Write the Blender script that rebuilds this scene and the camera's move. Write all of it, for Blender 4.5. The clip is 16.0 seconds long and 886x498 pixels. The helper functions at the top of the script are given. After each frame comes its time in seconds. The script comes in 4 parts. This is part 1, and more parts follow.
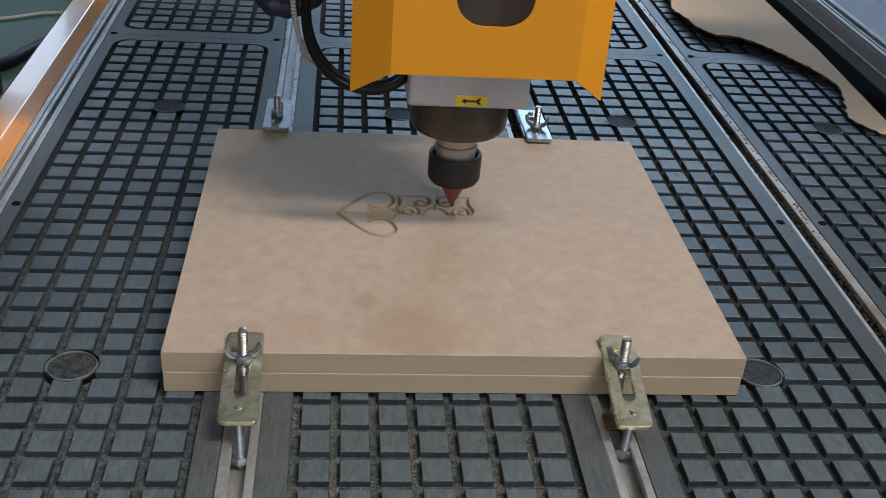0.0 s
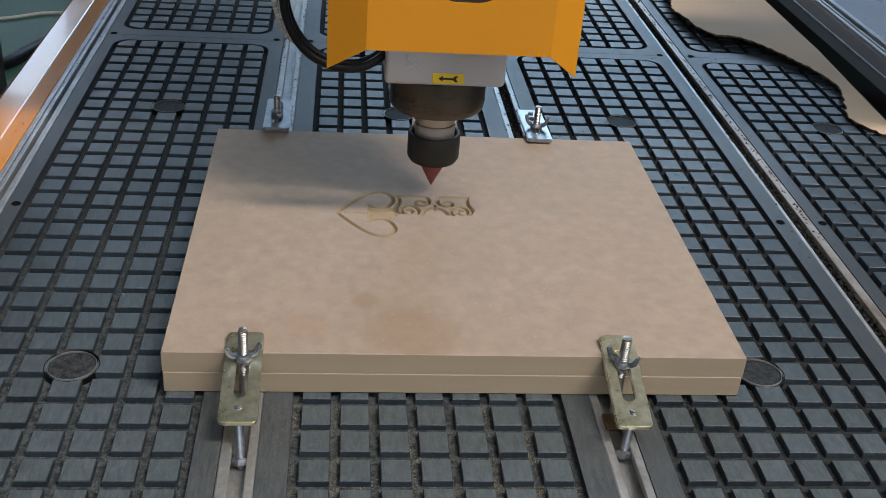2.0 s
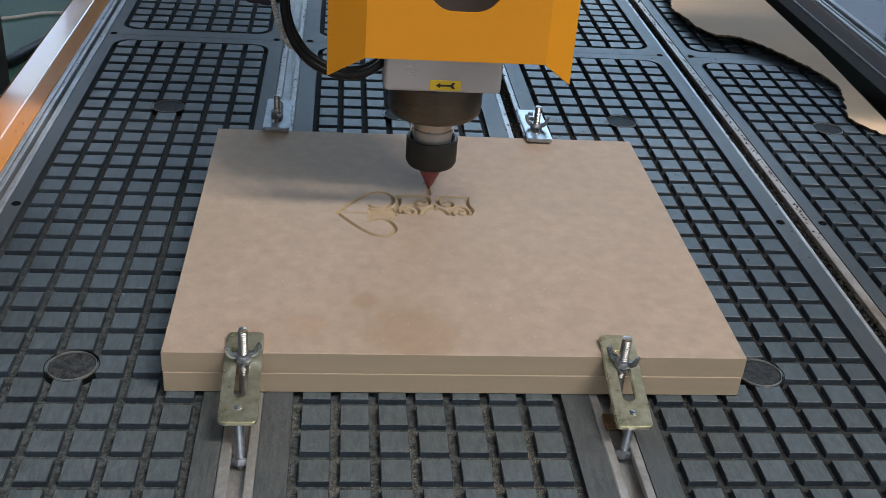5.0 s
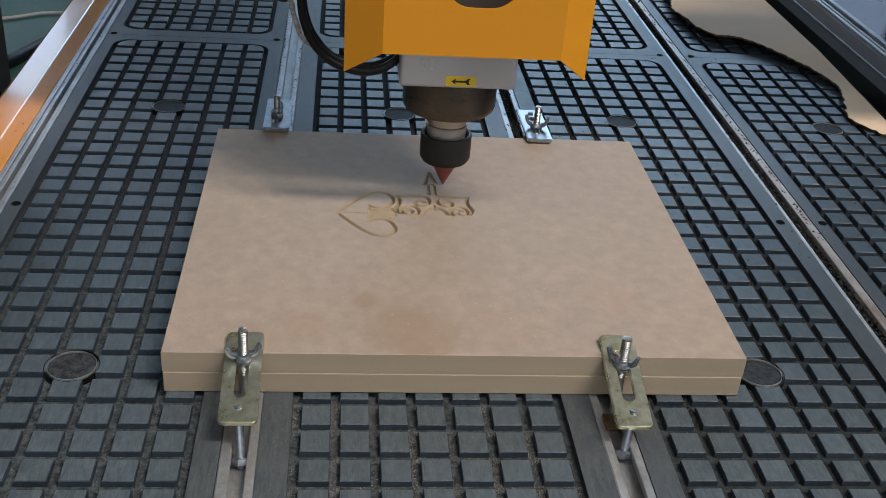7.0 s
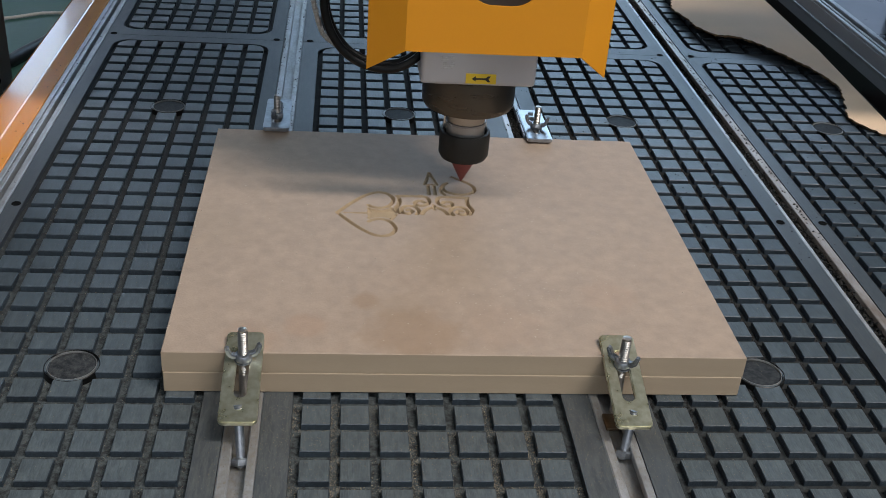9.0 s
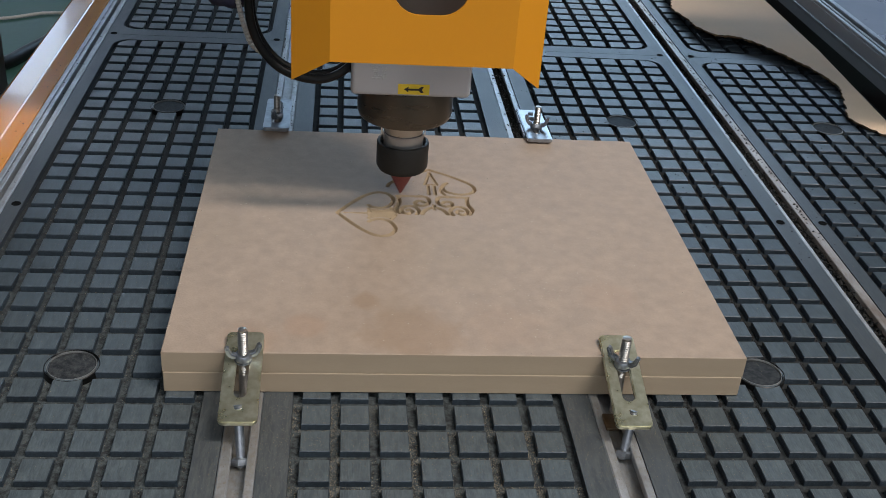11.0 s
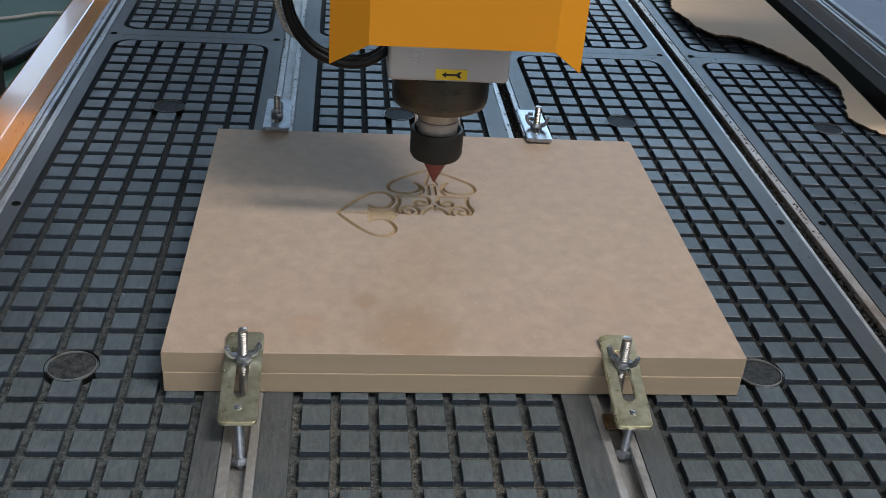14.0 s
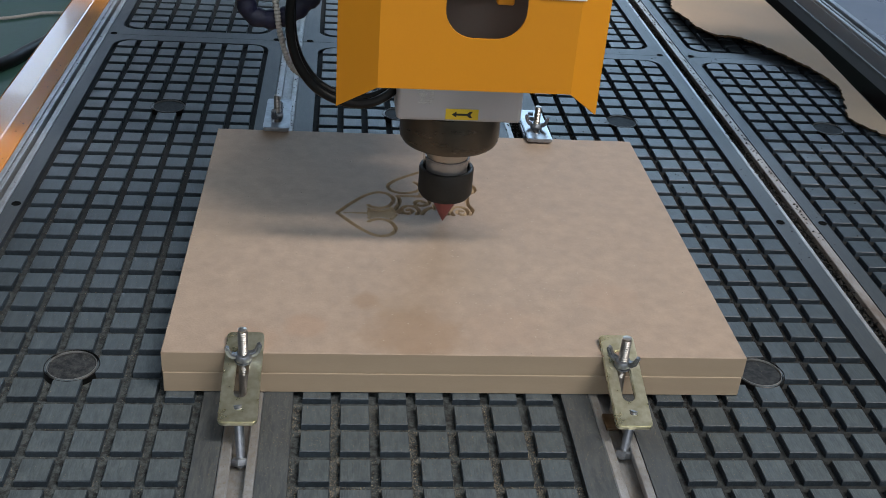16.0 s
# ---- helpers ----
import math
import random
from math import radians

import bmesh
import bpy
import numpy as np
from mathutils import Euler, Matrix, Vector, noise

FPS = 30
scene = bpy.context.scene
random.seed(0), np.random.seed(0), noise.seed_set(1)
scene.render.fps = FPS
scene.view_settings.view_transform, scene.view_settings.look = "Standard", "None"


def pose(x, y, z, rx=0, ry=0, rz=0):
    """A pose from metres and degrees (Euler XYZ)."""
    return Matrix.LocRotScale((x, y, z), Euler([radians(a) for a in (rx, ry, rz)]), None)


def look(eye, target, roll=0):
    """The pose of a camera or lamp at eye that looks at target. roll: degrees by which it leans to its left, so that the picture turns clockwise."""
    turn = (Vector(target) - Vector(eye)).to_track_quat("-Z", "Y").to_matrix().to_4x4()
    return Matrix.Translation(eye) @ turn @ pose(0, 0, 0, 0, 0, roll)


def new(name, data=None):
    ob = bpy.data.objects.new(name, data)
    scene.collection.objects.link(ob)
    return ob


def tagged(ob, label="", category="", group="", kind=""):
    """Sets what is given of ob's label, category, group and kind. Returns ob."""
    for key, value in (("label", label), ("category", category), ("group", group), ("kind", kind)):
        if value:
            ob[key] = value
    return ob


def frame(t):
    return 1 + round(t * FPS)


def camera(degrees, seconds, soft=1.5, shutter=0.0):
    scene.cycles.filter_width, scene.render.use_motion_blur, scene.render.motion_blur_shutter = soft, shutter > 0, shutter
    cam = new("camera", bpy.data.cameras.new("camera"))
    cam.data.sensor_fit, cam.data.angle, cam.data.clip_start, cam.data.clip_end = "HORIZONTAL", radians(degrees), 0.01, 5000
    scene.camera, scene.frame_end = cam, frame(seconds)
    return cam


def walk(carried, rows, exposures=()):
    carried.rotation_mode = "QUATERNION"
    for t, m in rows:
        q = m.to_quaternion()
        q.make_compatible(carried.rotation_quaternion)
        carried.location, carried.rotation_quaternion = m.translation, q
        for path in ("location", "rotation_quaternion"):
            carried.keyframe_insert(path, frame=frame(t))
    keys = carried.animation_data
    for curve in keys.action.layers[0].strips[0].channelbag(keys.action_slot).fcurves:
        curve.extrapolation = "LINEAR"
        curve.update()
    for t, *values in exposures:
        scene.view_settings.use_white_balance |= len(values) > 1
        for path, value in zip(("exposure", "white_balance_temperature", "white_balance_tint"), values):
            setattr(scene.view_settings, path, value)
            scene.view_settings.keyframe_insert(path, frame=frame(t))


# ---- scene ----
cam = camera(45.05, 16.0, soft=0.5)
CAM_POSE = pose(0.2939, -0.8574, 0.5072, 59.963, -3.940, -4.367)
walk(cam, [(0, CAM_POSE), (16, CAM_POSE)], exposures=[(0, -0.08, 6680, 10), (4.2, -0.07, 6640, 10), (6.3, -0.14, 6530, 10), (16, -0.17, 6580, 10)])

# ---- light ----
world = bpy.data.worlds.new("world")
scene.world = world
world.use_nodes = True
sky = world.node_tree.nodes.new("ShaderNodeTexSky")
sky.sky_type = "NISHITA"
sky.sun_disc = False
sky.sun_elevation, sky.sun_rotation = radians(40), radians(100)
world.node_tree.links.new(sky.outputs[0], world.node_tree.nodes["Background"].inputs[0])
world.node_tree.nodes["Background"].inputs[1].default_value = 0.1


def area_lamp(name, eye, target, sx, sy, watts, colour):
    data = bpy.data.lights.new(name, "AREA")
    data.shape, data.size, data.size_y, data.energy, data.color = "RECTANGLE", sx, sy, watts, colour
    ob = new(name, data)
    ob.matrix_world = look(eye, target)
    return ob


# daylight in the roof strip, the roof lights and the far windows of the hall
area_lamp("roof_strip_light", (3.25, -2.30, 5.5), (3.25, -2.30, 0), 3.2, 0.50, 435, (1.0, 0.96, 0.92))
area_lamp("roof_light_lamp", (-1.2, -1.8, 5.4), (-1.2, -1.8, 0), 3.0, 3.0, 26, (0.78, 0.92, 1.0))
area_lamp("roof_light_lamp", (1.8, -3.7, 5.4), (1.8, -3.7, 0), 3.0, 1.8, 84, (0.78, 0.92, 1.0))
area_lamp("far_window_light", (-3.0, 8.95, 2.75), (-3.0, 0, 2.75), 1.8, 1.9, 62, (0.60, 0.77, 1.0))
# added fill from behind the camera, brightens the cover front and board edge
area_lamp("front_fill_light", (0.4, -4.95, 2.5), (0.4, 0, 1.2), 6.0, 2.6, 60, (1.0, 0.98, 0.96))
area_lamp("far_window_light", (2.4, 8.95, 3.5), (2.4, 0, 2.0), 4.4, 2.8, 225, (0.49, 0.73, 1.0))
area_lamp("far_window_light", (4.95, 7.4, 2.6), (0.5, 1.0, 1.0), 1.8, 1.4, 16, (0.55, 0.70, 1.0))


# ---- materials ----
def material(name, base, rough=0.5, metal=0.0, var=0.12, scale=40.0, bump=0.15, tint=None, fine=400.0,
             rough_var=0.12, per_object=0.0, stretch=(1, 1, 1), spec=0.5, coat=0.0):
    m = bpy.data.materials.new(name)
    m.use_nodes = True
    nt = m.node_tree
    N, Lk = nt.nodes, nt.links
    b = N["Principled BSDF"]
    tc = N.new("ShaderNodeTexCoord")
    mp = N.new("ShaderNodeMapping")
    mp.inputs["Scale"].default_value = stretch
    Lk.new(tc.outputs["Object"], mp.inputs[0])
    big = N.new("ShaderNodeTexNoise")
    big.inputs["Scale"].default_value, big.inputs["Detail"].default_value = scale, 5
    small = N.new("ShaderNodeTexNoise")
    small.inputs["Scale"].default_value, small.inputs["Detail"].default_value = fine, 3
    for n in (big, small):
        Lk.new(mp.outputs[0], n.inputs["Vector"])
    mix = N.new("ShaderNodeMix")
    mix.data_type = "RGBA"
    dark = tint or tuple(c * (1 - 2.2 * var) for c in base)
    light = tuple(min(1, c * (1 + 1.6 * var)) for c in base)
    mix.inputs["A"].default_value = (*dark, 1)
    mix.inputs["B"].default_value = (*light, 1)
    add = N.new("ShaderNodeMath")
    add.operation = "MULTIPLY_ADD"
    add.inputs[1].default_value = 0.5
    Lk.new(small.outputs[0], add.inputs[0])
    half = N.new("ShaderNodeMath")
    half.operation = "MULTIPLY_ADD"
    half.inputs[1].default_value, half.inputs[2].default_value = 1.3, -0.40
    Lk.new(big.outputs[0], half.inputs[0])
    Lk.new(half.outputs[0], add.inputs[2])
    fac = add.outputs[0]
    if per_object:
        info = N.new("ShaderNodeObjectInfo")
        po = N.new("ShaderNodeMath")
        po.operation = "MULTIPLY_ADD"
        po.inputs[1].default_value = per_object
        Lk.new(info.outputs["Random"], po.inputs[0])
        Lk.new(fac, po.inputs[2])
        fac = po.outputs[0]
    Lk.new(fac, mix.inputs["Factor"])
    Lk.new(mix.outputs["Result"], b.inputs["Base Color"])
    rr = N.new("ShaderNodeMapRange")
    rr.inputs["To Min"].default_value = max(0.02, rough - rough_var)
    rr.inputs["To Max"].default_value = min(1, rough + rough_var)
    Lk.new(big.outputs[0], rr.inputs[0])
    Lk.new(rr.outputs[0], b.inputs["Roughness"])
    b.inputs["Metallic"].default_value = metal
    b.inputs["Specular IOR Level"].default_value = spec
    b.inputs["Coat Weight"].default_value = coat
    if bump:
        bm_ = N.new("ShaderNodeBump")
        bm_.inputs["Strength"].default_value = bump
        bm_.inputs["Distance"].default_value = 0.0004
        Lk.new(small.outputs[0], bm_.inputs["Height"])
        Lk.new(bm_.outputs[0], b.inputs["Normal"])
    return m


def spots(m, centre, radius, colour, strength):
    """A faint stain with a ragged outline on the material m."""
    nt = m.node_tree
    N, Lk = nt.nodes, nt.links
    b = N["Principled BSDF"]
    old = b.inputs["Base Color"].links[0].from_socket
    tc = N.new("ShaderNodeTexCoord")
    ns = N.new("ShaderNodeTexNoise")
    ns.inputs["Scale"].default_value = 42
    ns.inputs["Detail"].default_value = 7
    ns.inputs["Roughness"].default_value = 0.62
    Lk.new(tc.outputs["Object"], ns.inputs["Vector"])
    dist = N.new("ShaderNodeVectorMath")
    dist.operation = "DISTANCE"
    dist.inputs[1].default_value = centre
    Lk.new(tc.outputs["Object"], dist.inputs[0])
    wob = N.new("ShaderNodeMath")
    wob.operation = "MULTIPLY_ADD"
    wob.inputs[1].default_value = -radius * 1.6
    Lk.new(ns.outputs[0], wob.inputs[0])
    Lk.new(dist.outputs["Value"], wob.inputs[2])
    rng = N.new("ShaderNodeMapRange")
    rng.inputs["From Min"].default_value = radius * 0.35
    rng.inputs["From Max"].default_value = -radius * 0.15
    rng.inputs["To Max"].default_value = strength * 0.6
    Lk.new(wob.outputs[0], rng.inputs[0])
    mix = N.new("ShaderNodeMix")
    mix.data_type = "RGBA"
    mix.inputs["B"].default_value = (*colour, 1)
    Lk.new(old, mix.inputs["A"])
    Lk.new(rng.outputs[0], mix.inputs["Factor"])
    Lk.new(mix.outputs["Result"], b.inputs["Base Color"])


def dusty(m, colour, most, y_from, y_to, least=0.5, wiped=(1, 1, 1), thin=0.1):
    """Sawdust lying on the upward faces of m, thicker towards y_to."""
    nt = m.node_tree
    N, Lk = nt.nodes, nt.links
    b = N["Principled BSDF"]
    old = b.inputs["Base Color"].links[0].from_socket
    geo = N.new("ShaderNodeNewGeometry")
    up = N.new("ShaderNodeSeparateXYZ")
    Lk.new(geo.outputs["True Normal"], up.inputs[0])
    at = N.new("ShaderNodeSeparateXYZ")
    Lk.new(geo.outputs["Position"], at.inputs[0])
    ns = N.new("ShaderNodeTexNoise")
    ns.inputs["Scale"].default_value, ns.inputs["Detail"].default_value, ns.inputs["Roughness"].default_value = 170, 8, 0.8
    mp = N.new("ShaderNodeMapping")
    mp.inputs["Scale"].default_value = wiped
    Lk.new(geo.outputs["Position"], mp.inputs[0])
    Lk.new(mp.outputs[0], ns.inputs["Vector"])
    flat = N.new("ShaderNodeMapRange")
    flat.inputs["From Min"].default_value, flat.inputs["From Max"].default_value = 0.8, 0.98
    Lk.new(up.outputs[2], flat.inputs[0])
    near = N.new("ShaderNodeMapRange")
    near.inputs["From Min"].default_value, near.inputs["From Max"].default_value = y_from, y_to
    near.inputs["To Min"].default_value, near.inputs["To Max"].default_value = 0.12, most
    Lk.new(at.outputs[1], near.inputs[0])
    speck = N.new("ShaderNodeMapRange")
    speck.inputs["From Min"].default_value, speck.inputs["From Max"].default_value = 0.42, 0.68
    speck.inputs["To Min"].default_value, speck.inputs["To Max"].default_value = thin, 1.8 - thin
    Lk.new(ns.outputs[0], speck.inputs[0])
    across = N.new("ShaderNodeMapRange")
    across.inputs["From Min"].default_value, across.inputs["From Max"].default_value = 0.80, 0.30
    across.inputs["To Min"].default_value = least
    Lk.new(at.outputs[0], across.inputs[0])
    m0 = N.new("ShaderNodeMath")
    m0.operation = "MULTIPLY"
    Lk.new(across.outputs[0], m0.inputs[0])
    Lk.new(near.outputs[0], m0.inputs[1])
    m1 = N.new("ShaderNodeMath")
    m1.operation = "MULTIPLY"
    Lk.new(flat.outputs[0], m1.inputs[0])
    Lk.new(m0.outputs[0], m1.inputs[1])
    m2 = N.new("ShaderNodeMath")
    m2.operation = "MULTIPLY"
    m2.use_clamp = True
    Lk.new(m1.outputs[0], m2.inputs[0])
    Lk.new(speck.outputs[0], m2.inputs[1])
    mix = N.new("ShaderNodeMix")
    mix.data_type = "RGBA"
    mix.inputs["B"].default_value = (*colour, 1)
    Lk.new(old, mix.inputs["A"])
    Lk.new(m2.outputs[0], mix.inputs["Factor"])
    Lk.new(mix.outputs["Result"], b.inputs["Base Color"])


MDF = material("mdf_face", (0.366, 0.271, 0.201), 0.62, 0, 0.095, 85, 0.5, fine=600, spec=0.35)
spots(MDF, (0.354, -0.178, 0.018), 0.036, (0.29, 0.185, 0.11), 0.75)
spots(MDF, (0.318, -0.132, 0.018), 0.013, (0.27, 0.17, 0.10), 0.85)
spots(MDF, (0.345, -0.140, 0.018), 0.022, (0.29, 0.21, 0.14), 0.40)
spots(MDF, (0.272, -0.168, 0.018), 0.018, (0.35, 0.20, 0.12), 0.50)
spots(MDF, (0.232, -0.186, 0.018), 0.022, (0.36, 0.21, 0.13), 0.40)
spots(MDF, (0.430, -0.168, 0.018), 0.034, (0.38, 0.24, 0.16), 0.25)
spots(MDF, (0.520, -0.120, 0.018), 0.026, (0.38, 0.23, 0.15), 0.30)
spots(MDF, (0.170, -0.020, 0.018), 0.045, (0.29, 0.22, 0.15), 0.30)
spots(MDF, (0.400, -0.060, 0.018), 0.050, (0.29, 0.22, 0.15), 0.28)
MDF_EDGE = material("mdf_edge", (0.345, 0.268, 0.188), 0.8, 0, 0.06, 30, 0.12, fine=1200, stretch=(0.25, 1, 2), spec=0.2)
MDF_CUT = material("mdf_cut", (0.37, 0.268, 0.165), 0.85, 0, 0.12, 120, 0.4, fine=1500, spec=0.2)
SCRAP = material("scrap_face", (0.70, 0.49, 0.32), 0.7, 0, 0.08, 9, 0.3, fine=600, spec=0.3)
SCRAP_EDGE = material("scrap_edge", (0.20, 0.13, 0.07), 0.9, 0, 0.25, 60, 0.6)
RUBBER = material("black_panel", (0.037, 0.044, 0.053), 0.45, 0, 0.16, 120, 0.4, fine=800, spec=0.5, stretch=(1, 0.25, 1))
TILE = material("black_tile", (0.026, 0.035, 0.044), 0.40, 0, 0.40, 210, 0.9, fine=900, per_object=0.35, stretch=(1, 0.09, 1), spec=0.44)
# groove floor far darker than the panel: the grooves' shade is in its colour
GROOVE_SHADE = material("groove_shade_floor", (0.014, 0.014, 0.014), 0.8, 0, 0.3, 45, 0.6, fine=900, spec=0.2, tint=(0.010, 0.010, 0.010))
ALU = material("aluminium", (0.44, 0.45, 0.47), 0.44, 0.62, 0.28, 70, 0.3, fine=400, stretch=(1, 0.35, 1), tint=(0.20, 0.18, 0.16))
ALU_BODY = material("satin_aluminium", (0.46, 0.46, 0.48), 0.5, 0.35, 0.03, 20, 0.1, fine=900)
ZINC = material("zinc_steel", (0.60, 0.59, 0.50), 0.30, 0.9, 0.2, 95, 0.3, fine=320, tint=(0.38, 0.34, 0.15))
ZINC_BRIGHT = material("bright_zinc", (0.36, 0.38, 0.41), 0.33, 0.9, 0.2, 90, 0.25, fine=250)
STUD = material("threaded_steel", (0.52, 0.47, 0.42), 0.35, 1.0, 0.15, 90, 0.2)
STEEL = material("dark_steel", (0.115, 0.105, 0.090), 0.30, 1.0, 0.06, 25, 0.05, stretch=(1, 1, 5))
CHROME = material("polished_steel", (0.62, 0.61, 0.60), 0.13, 1.0, 0.05, 30, 0.0)
SATIN = material("satin_steel", (0.42, 0.385, 0.34), 0.30, 1.0, 0.06, 25, 0.05, stretch=(1, 1, 5))
RUSTY = material("rust_stained_steel", (0.40, 0.38, 0.36), 0.45, 0.6, 0.25, 60, 0.4, fine=500, stretch=(1, 0.3, 1), tint=(0.17, 0.095, 0.05))
BAND = material("ground_steel", (0.34, 0.33, 0.32), 0.24, 0.55, 0.10, 60, 0.05, stretch=(1, 1, 0.1))
BRASS = material("dull_brass", (0.17, 0.12, 0.075), 0.35, 0.9, 0.2, 90, 0.3)
BLACK_STEEL = material("blackened_steel", (0.017, 0.016, 0.014), 0.5, 0, 0.2, 60, 0.2, spec=0.35)
RED = material("red_carbide", (0.26, 0.070, 0.062), 0.45, 0.1, 0.08, 150, 0.1)
YELLOW = material("yellow_enamel", (0.66, 0.255, 0.010), 0.42, 0, 0.02, 8, 0.12, fine=700, rough_var=0.03)
ORANGE = material("orange_enamel", (0.72, 0.27, 0.038), 0.21, 0, 0.03, 12, 0.6, fine=350, rough_var=0.06, spec=0.75, coat=0.3)
STICKER = material("yellow_sticker", (0.72, 0.50, 0.03), 0.45, 0, 0.02, 30, 0.0)
INK = material("black_ink", (0.015, 0.015, 0.015), 0.5, 0, 0.05, 30, 0.0)
# near-black, shade put into the colour: gap by the guide rail, screw holes
SUNK_SHADE = material("sunk_shade", (0.006, 0.006, 0.006), 0.95, 0, 0.2, 50, 0.0, spec=0.05)
PAPER = material("white_paper", (0.75, 0.75, 0.75), 0.5, 0, 0.03, 60, 0.05)
GREY_PRINT = material("faint_grey_print", (0.40, 0.40, 0.40), 0.5, 0, 0.15, 300, 0.0)
HOSE = material("black_hose", (0.005, 0.005, 0.005), 0.36, 0, 0.2, 40, 0.05, spec=0.25)
CONDUIT = material("grey_conduit", (0.42, 0.39, 0.35), 0.55, 0, 0.1, 60, 0.1)
NAVY = material("navy_sleeve", (0.006, 0.007, 0.028), 0.6, 0, 0.3, 80, 0.5)
INNER = material("grey_inner_plate", (0.13, 0.105, 0.090), 0.6, 0, 0.08, 15, 0.1)
BROWN = material("dark_brown_enamel", (0.030, 0.020, 0.016), 0.45, 0, 0.1, 10, 0.1)
FLOOR = material("green_epoxy", (0.030, 0.082, 0.060), 0.55, 0, 0.15, 3, 0.1, fine=60)
WALL = material("pale_plaster", (0.34, 0.36, 0.39), 0.85, 0, 0.05, 2, 0.1, fine=40)
SKYGLOW = material("bluish_plate", (0.014, 0.019, 0.038), 0.30, 0.1, 0.5, 6, 0.1, fine=40)
DUST = material("sawdust", (0.34, 0.27, 0.18), 0.9, 0, 0.2, 400, 0.0)
DEBRIS = material("dark_chips", (0.013, 0.011, 0.009), 0.9, 0, 0.4, 300, 0.0)
RING = material("worn_grey_ring", (0.17, 0.17, 0.165), 0.32, 0, 0.3, 60, 0.2)
PORT_CAP = material("port_cap", (0.012, 0.013, 0.015), 0.6, 0, 0.3, 90, 0.5, fine=700, spec=0.15)
PALE_CHIP = material("pale_chips", (0.50, 0.41, 0.31), 0.8, 0, 0.15, 300, 0.0)


dusty(TILE, (0.146, 0.167, 0.168), 0.58, 0.03, -0.27, 0.80, (1.3, 0.42, 1), 0.5)
dusty(RUBBER, (0.150, 0.152, 0.138), 0.48, 0.15, -0.30, 0.5, (1.7, 0.28, 1), 0.35)
# grey dust fades to none rightwards, leaving the painted groove shade bare there
dusty(GROOVE_SHADE, (0.088, 0.098, 0.097), 0.80, 0.10, -0.20, 0.0)
dusty(PORT_CAP, (0.11, 0.11, 0.105), 0.40, 0.10, -0.12)
dusty(ALU, (0.36, 0.32, 0.25), 0.50, 0.0, -0.30)


# ---- mesh helpers ----
def part(name, bm, mat, parent=None, label="", smooth=False):
    me = bpy.data.meshes.new(name)
    bm.normal_update()
    bm.to_mesh(me)
    bm.free()
    for m in (mat if isinstance(mat, (list, tuple)) else [mat]):
        me.materials.append(m)
    if smooth:
        for p in me.polygons:
            p.use_smooth = True
        me.set_sharp_from_angle(angle=radians(35))
    ob = new(name, me)
    ob.parent = parent
    if label:
        ob["label"] = label
    return ob


def box(bm, x0, x1, y0, y1, z0, z1, bev=0.0, seg=1):
    m = Matrix.Translation(((x0 + x1) / 2, (y0 + y1) / 2, (z0 + z1) / 2)) @ Matrix.Diagonal((x1 - x0, y1 - y0, z1 - z0, 1))
    g = bmesh.ops.create_cube(bm, size=1, matrix=m)
    if bev:
        es = list({e for v in g["verts"] for e in v.link_edges})
        bmesh.ops.bevel(bm, geom=es, offset=bev, segments=seg, affect="EDGES", profile=0.5)
    return bm


def bbox(*a, **k):
    return box(bmesh.new(), *a, **k)


def lathe(bm, rings, n=40, centre=(0, 0), m=None):
    """Rings of (radius, z) turned round the z axis."""
    loops = []
    for r, z in rings:
        if r < 1e-6:
            loops.append([bm.verts.new((centre[0], centre[1], z))])
        else:
            loops.append([bm.verts.new((centre[0] + r * math.cos(2 * math.pi * i / n), centre[1] + r * math.sin(2 * math.pi * i / n), z)) for i in range(n)])
    for a, b in zip(loops, loops[1:]):
        for i in range(n):
            j = (i + 1) % n
            if len(a) == 1 and len(b) == 1:
                continue
            if len(a) == 1:
                bm.faces.new((a[0], b[j], b[i]))
            elif len(b) == 1:
                bm.faces.new((a[i], a[j], b[0]))
            else:
                bm.faces.new((a[i], a[j], b[j], b[i]))
    for lp, flip in ((loops[0], True), (loops[-1], False)):
        if len(lp) > 2:
            bm.faces.new(lp[::-1] if flip else lp)
    bmesh.ops.recalc_face_normals(bm, faces=bm.faces)
    if m is not None:
        bmesh.ops.transform(bm, matrix=m, verts=bm.verts)
    return bm


def prism(bm, pts, z0, z1, bev=0.0):
    """An upright prism on the outline pts."""
    lo = [bm.verts.new((x, y, z0)) for x, y in pts]
    hi = [bm.verts.new((x, y, z1)) for x, y in pts]
    n = len(pts)
    bm.faces.new(lo[::-1])
    top = bm.faces.new(hi)
    for i in range(n):
        bm.faces.new((lo[i], lo[(i + 1) % n], hi[(i + 1) % n], hi[i]))
    bmesh.ops.recalc_face_normals(bm, faces=bm.faces)
    if bev:
        bmesh.ops.bevel(bm, geom=list(top.edges), offset=bev, segments=2, affect="EDGES")
    return bm


def spline(pts, step=0.003):
    """A smooth line through control points of two or three coordinates."""
    p = [Vector(q) for q in pts]
    p = [p[0] * 2 - p[1]] + p + [p[-1] * 2 - p[-2]]
    out = []
    for a, b, c, d in zip(p, p[1:], p[2:], p[3:]):
        n = max(2, int((c - b).length / step))
        for i in range(n):
            t = i / n
            out.append(0.5 * ((2 * b) + (c - a) * t + (2 * a - 5 * b + 4 * c - d) * t * t + (3 * b - a - 3 * c + d) * t ** 3))
    out.append(p[-2].copy())
    return out


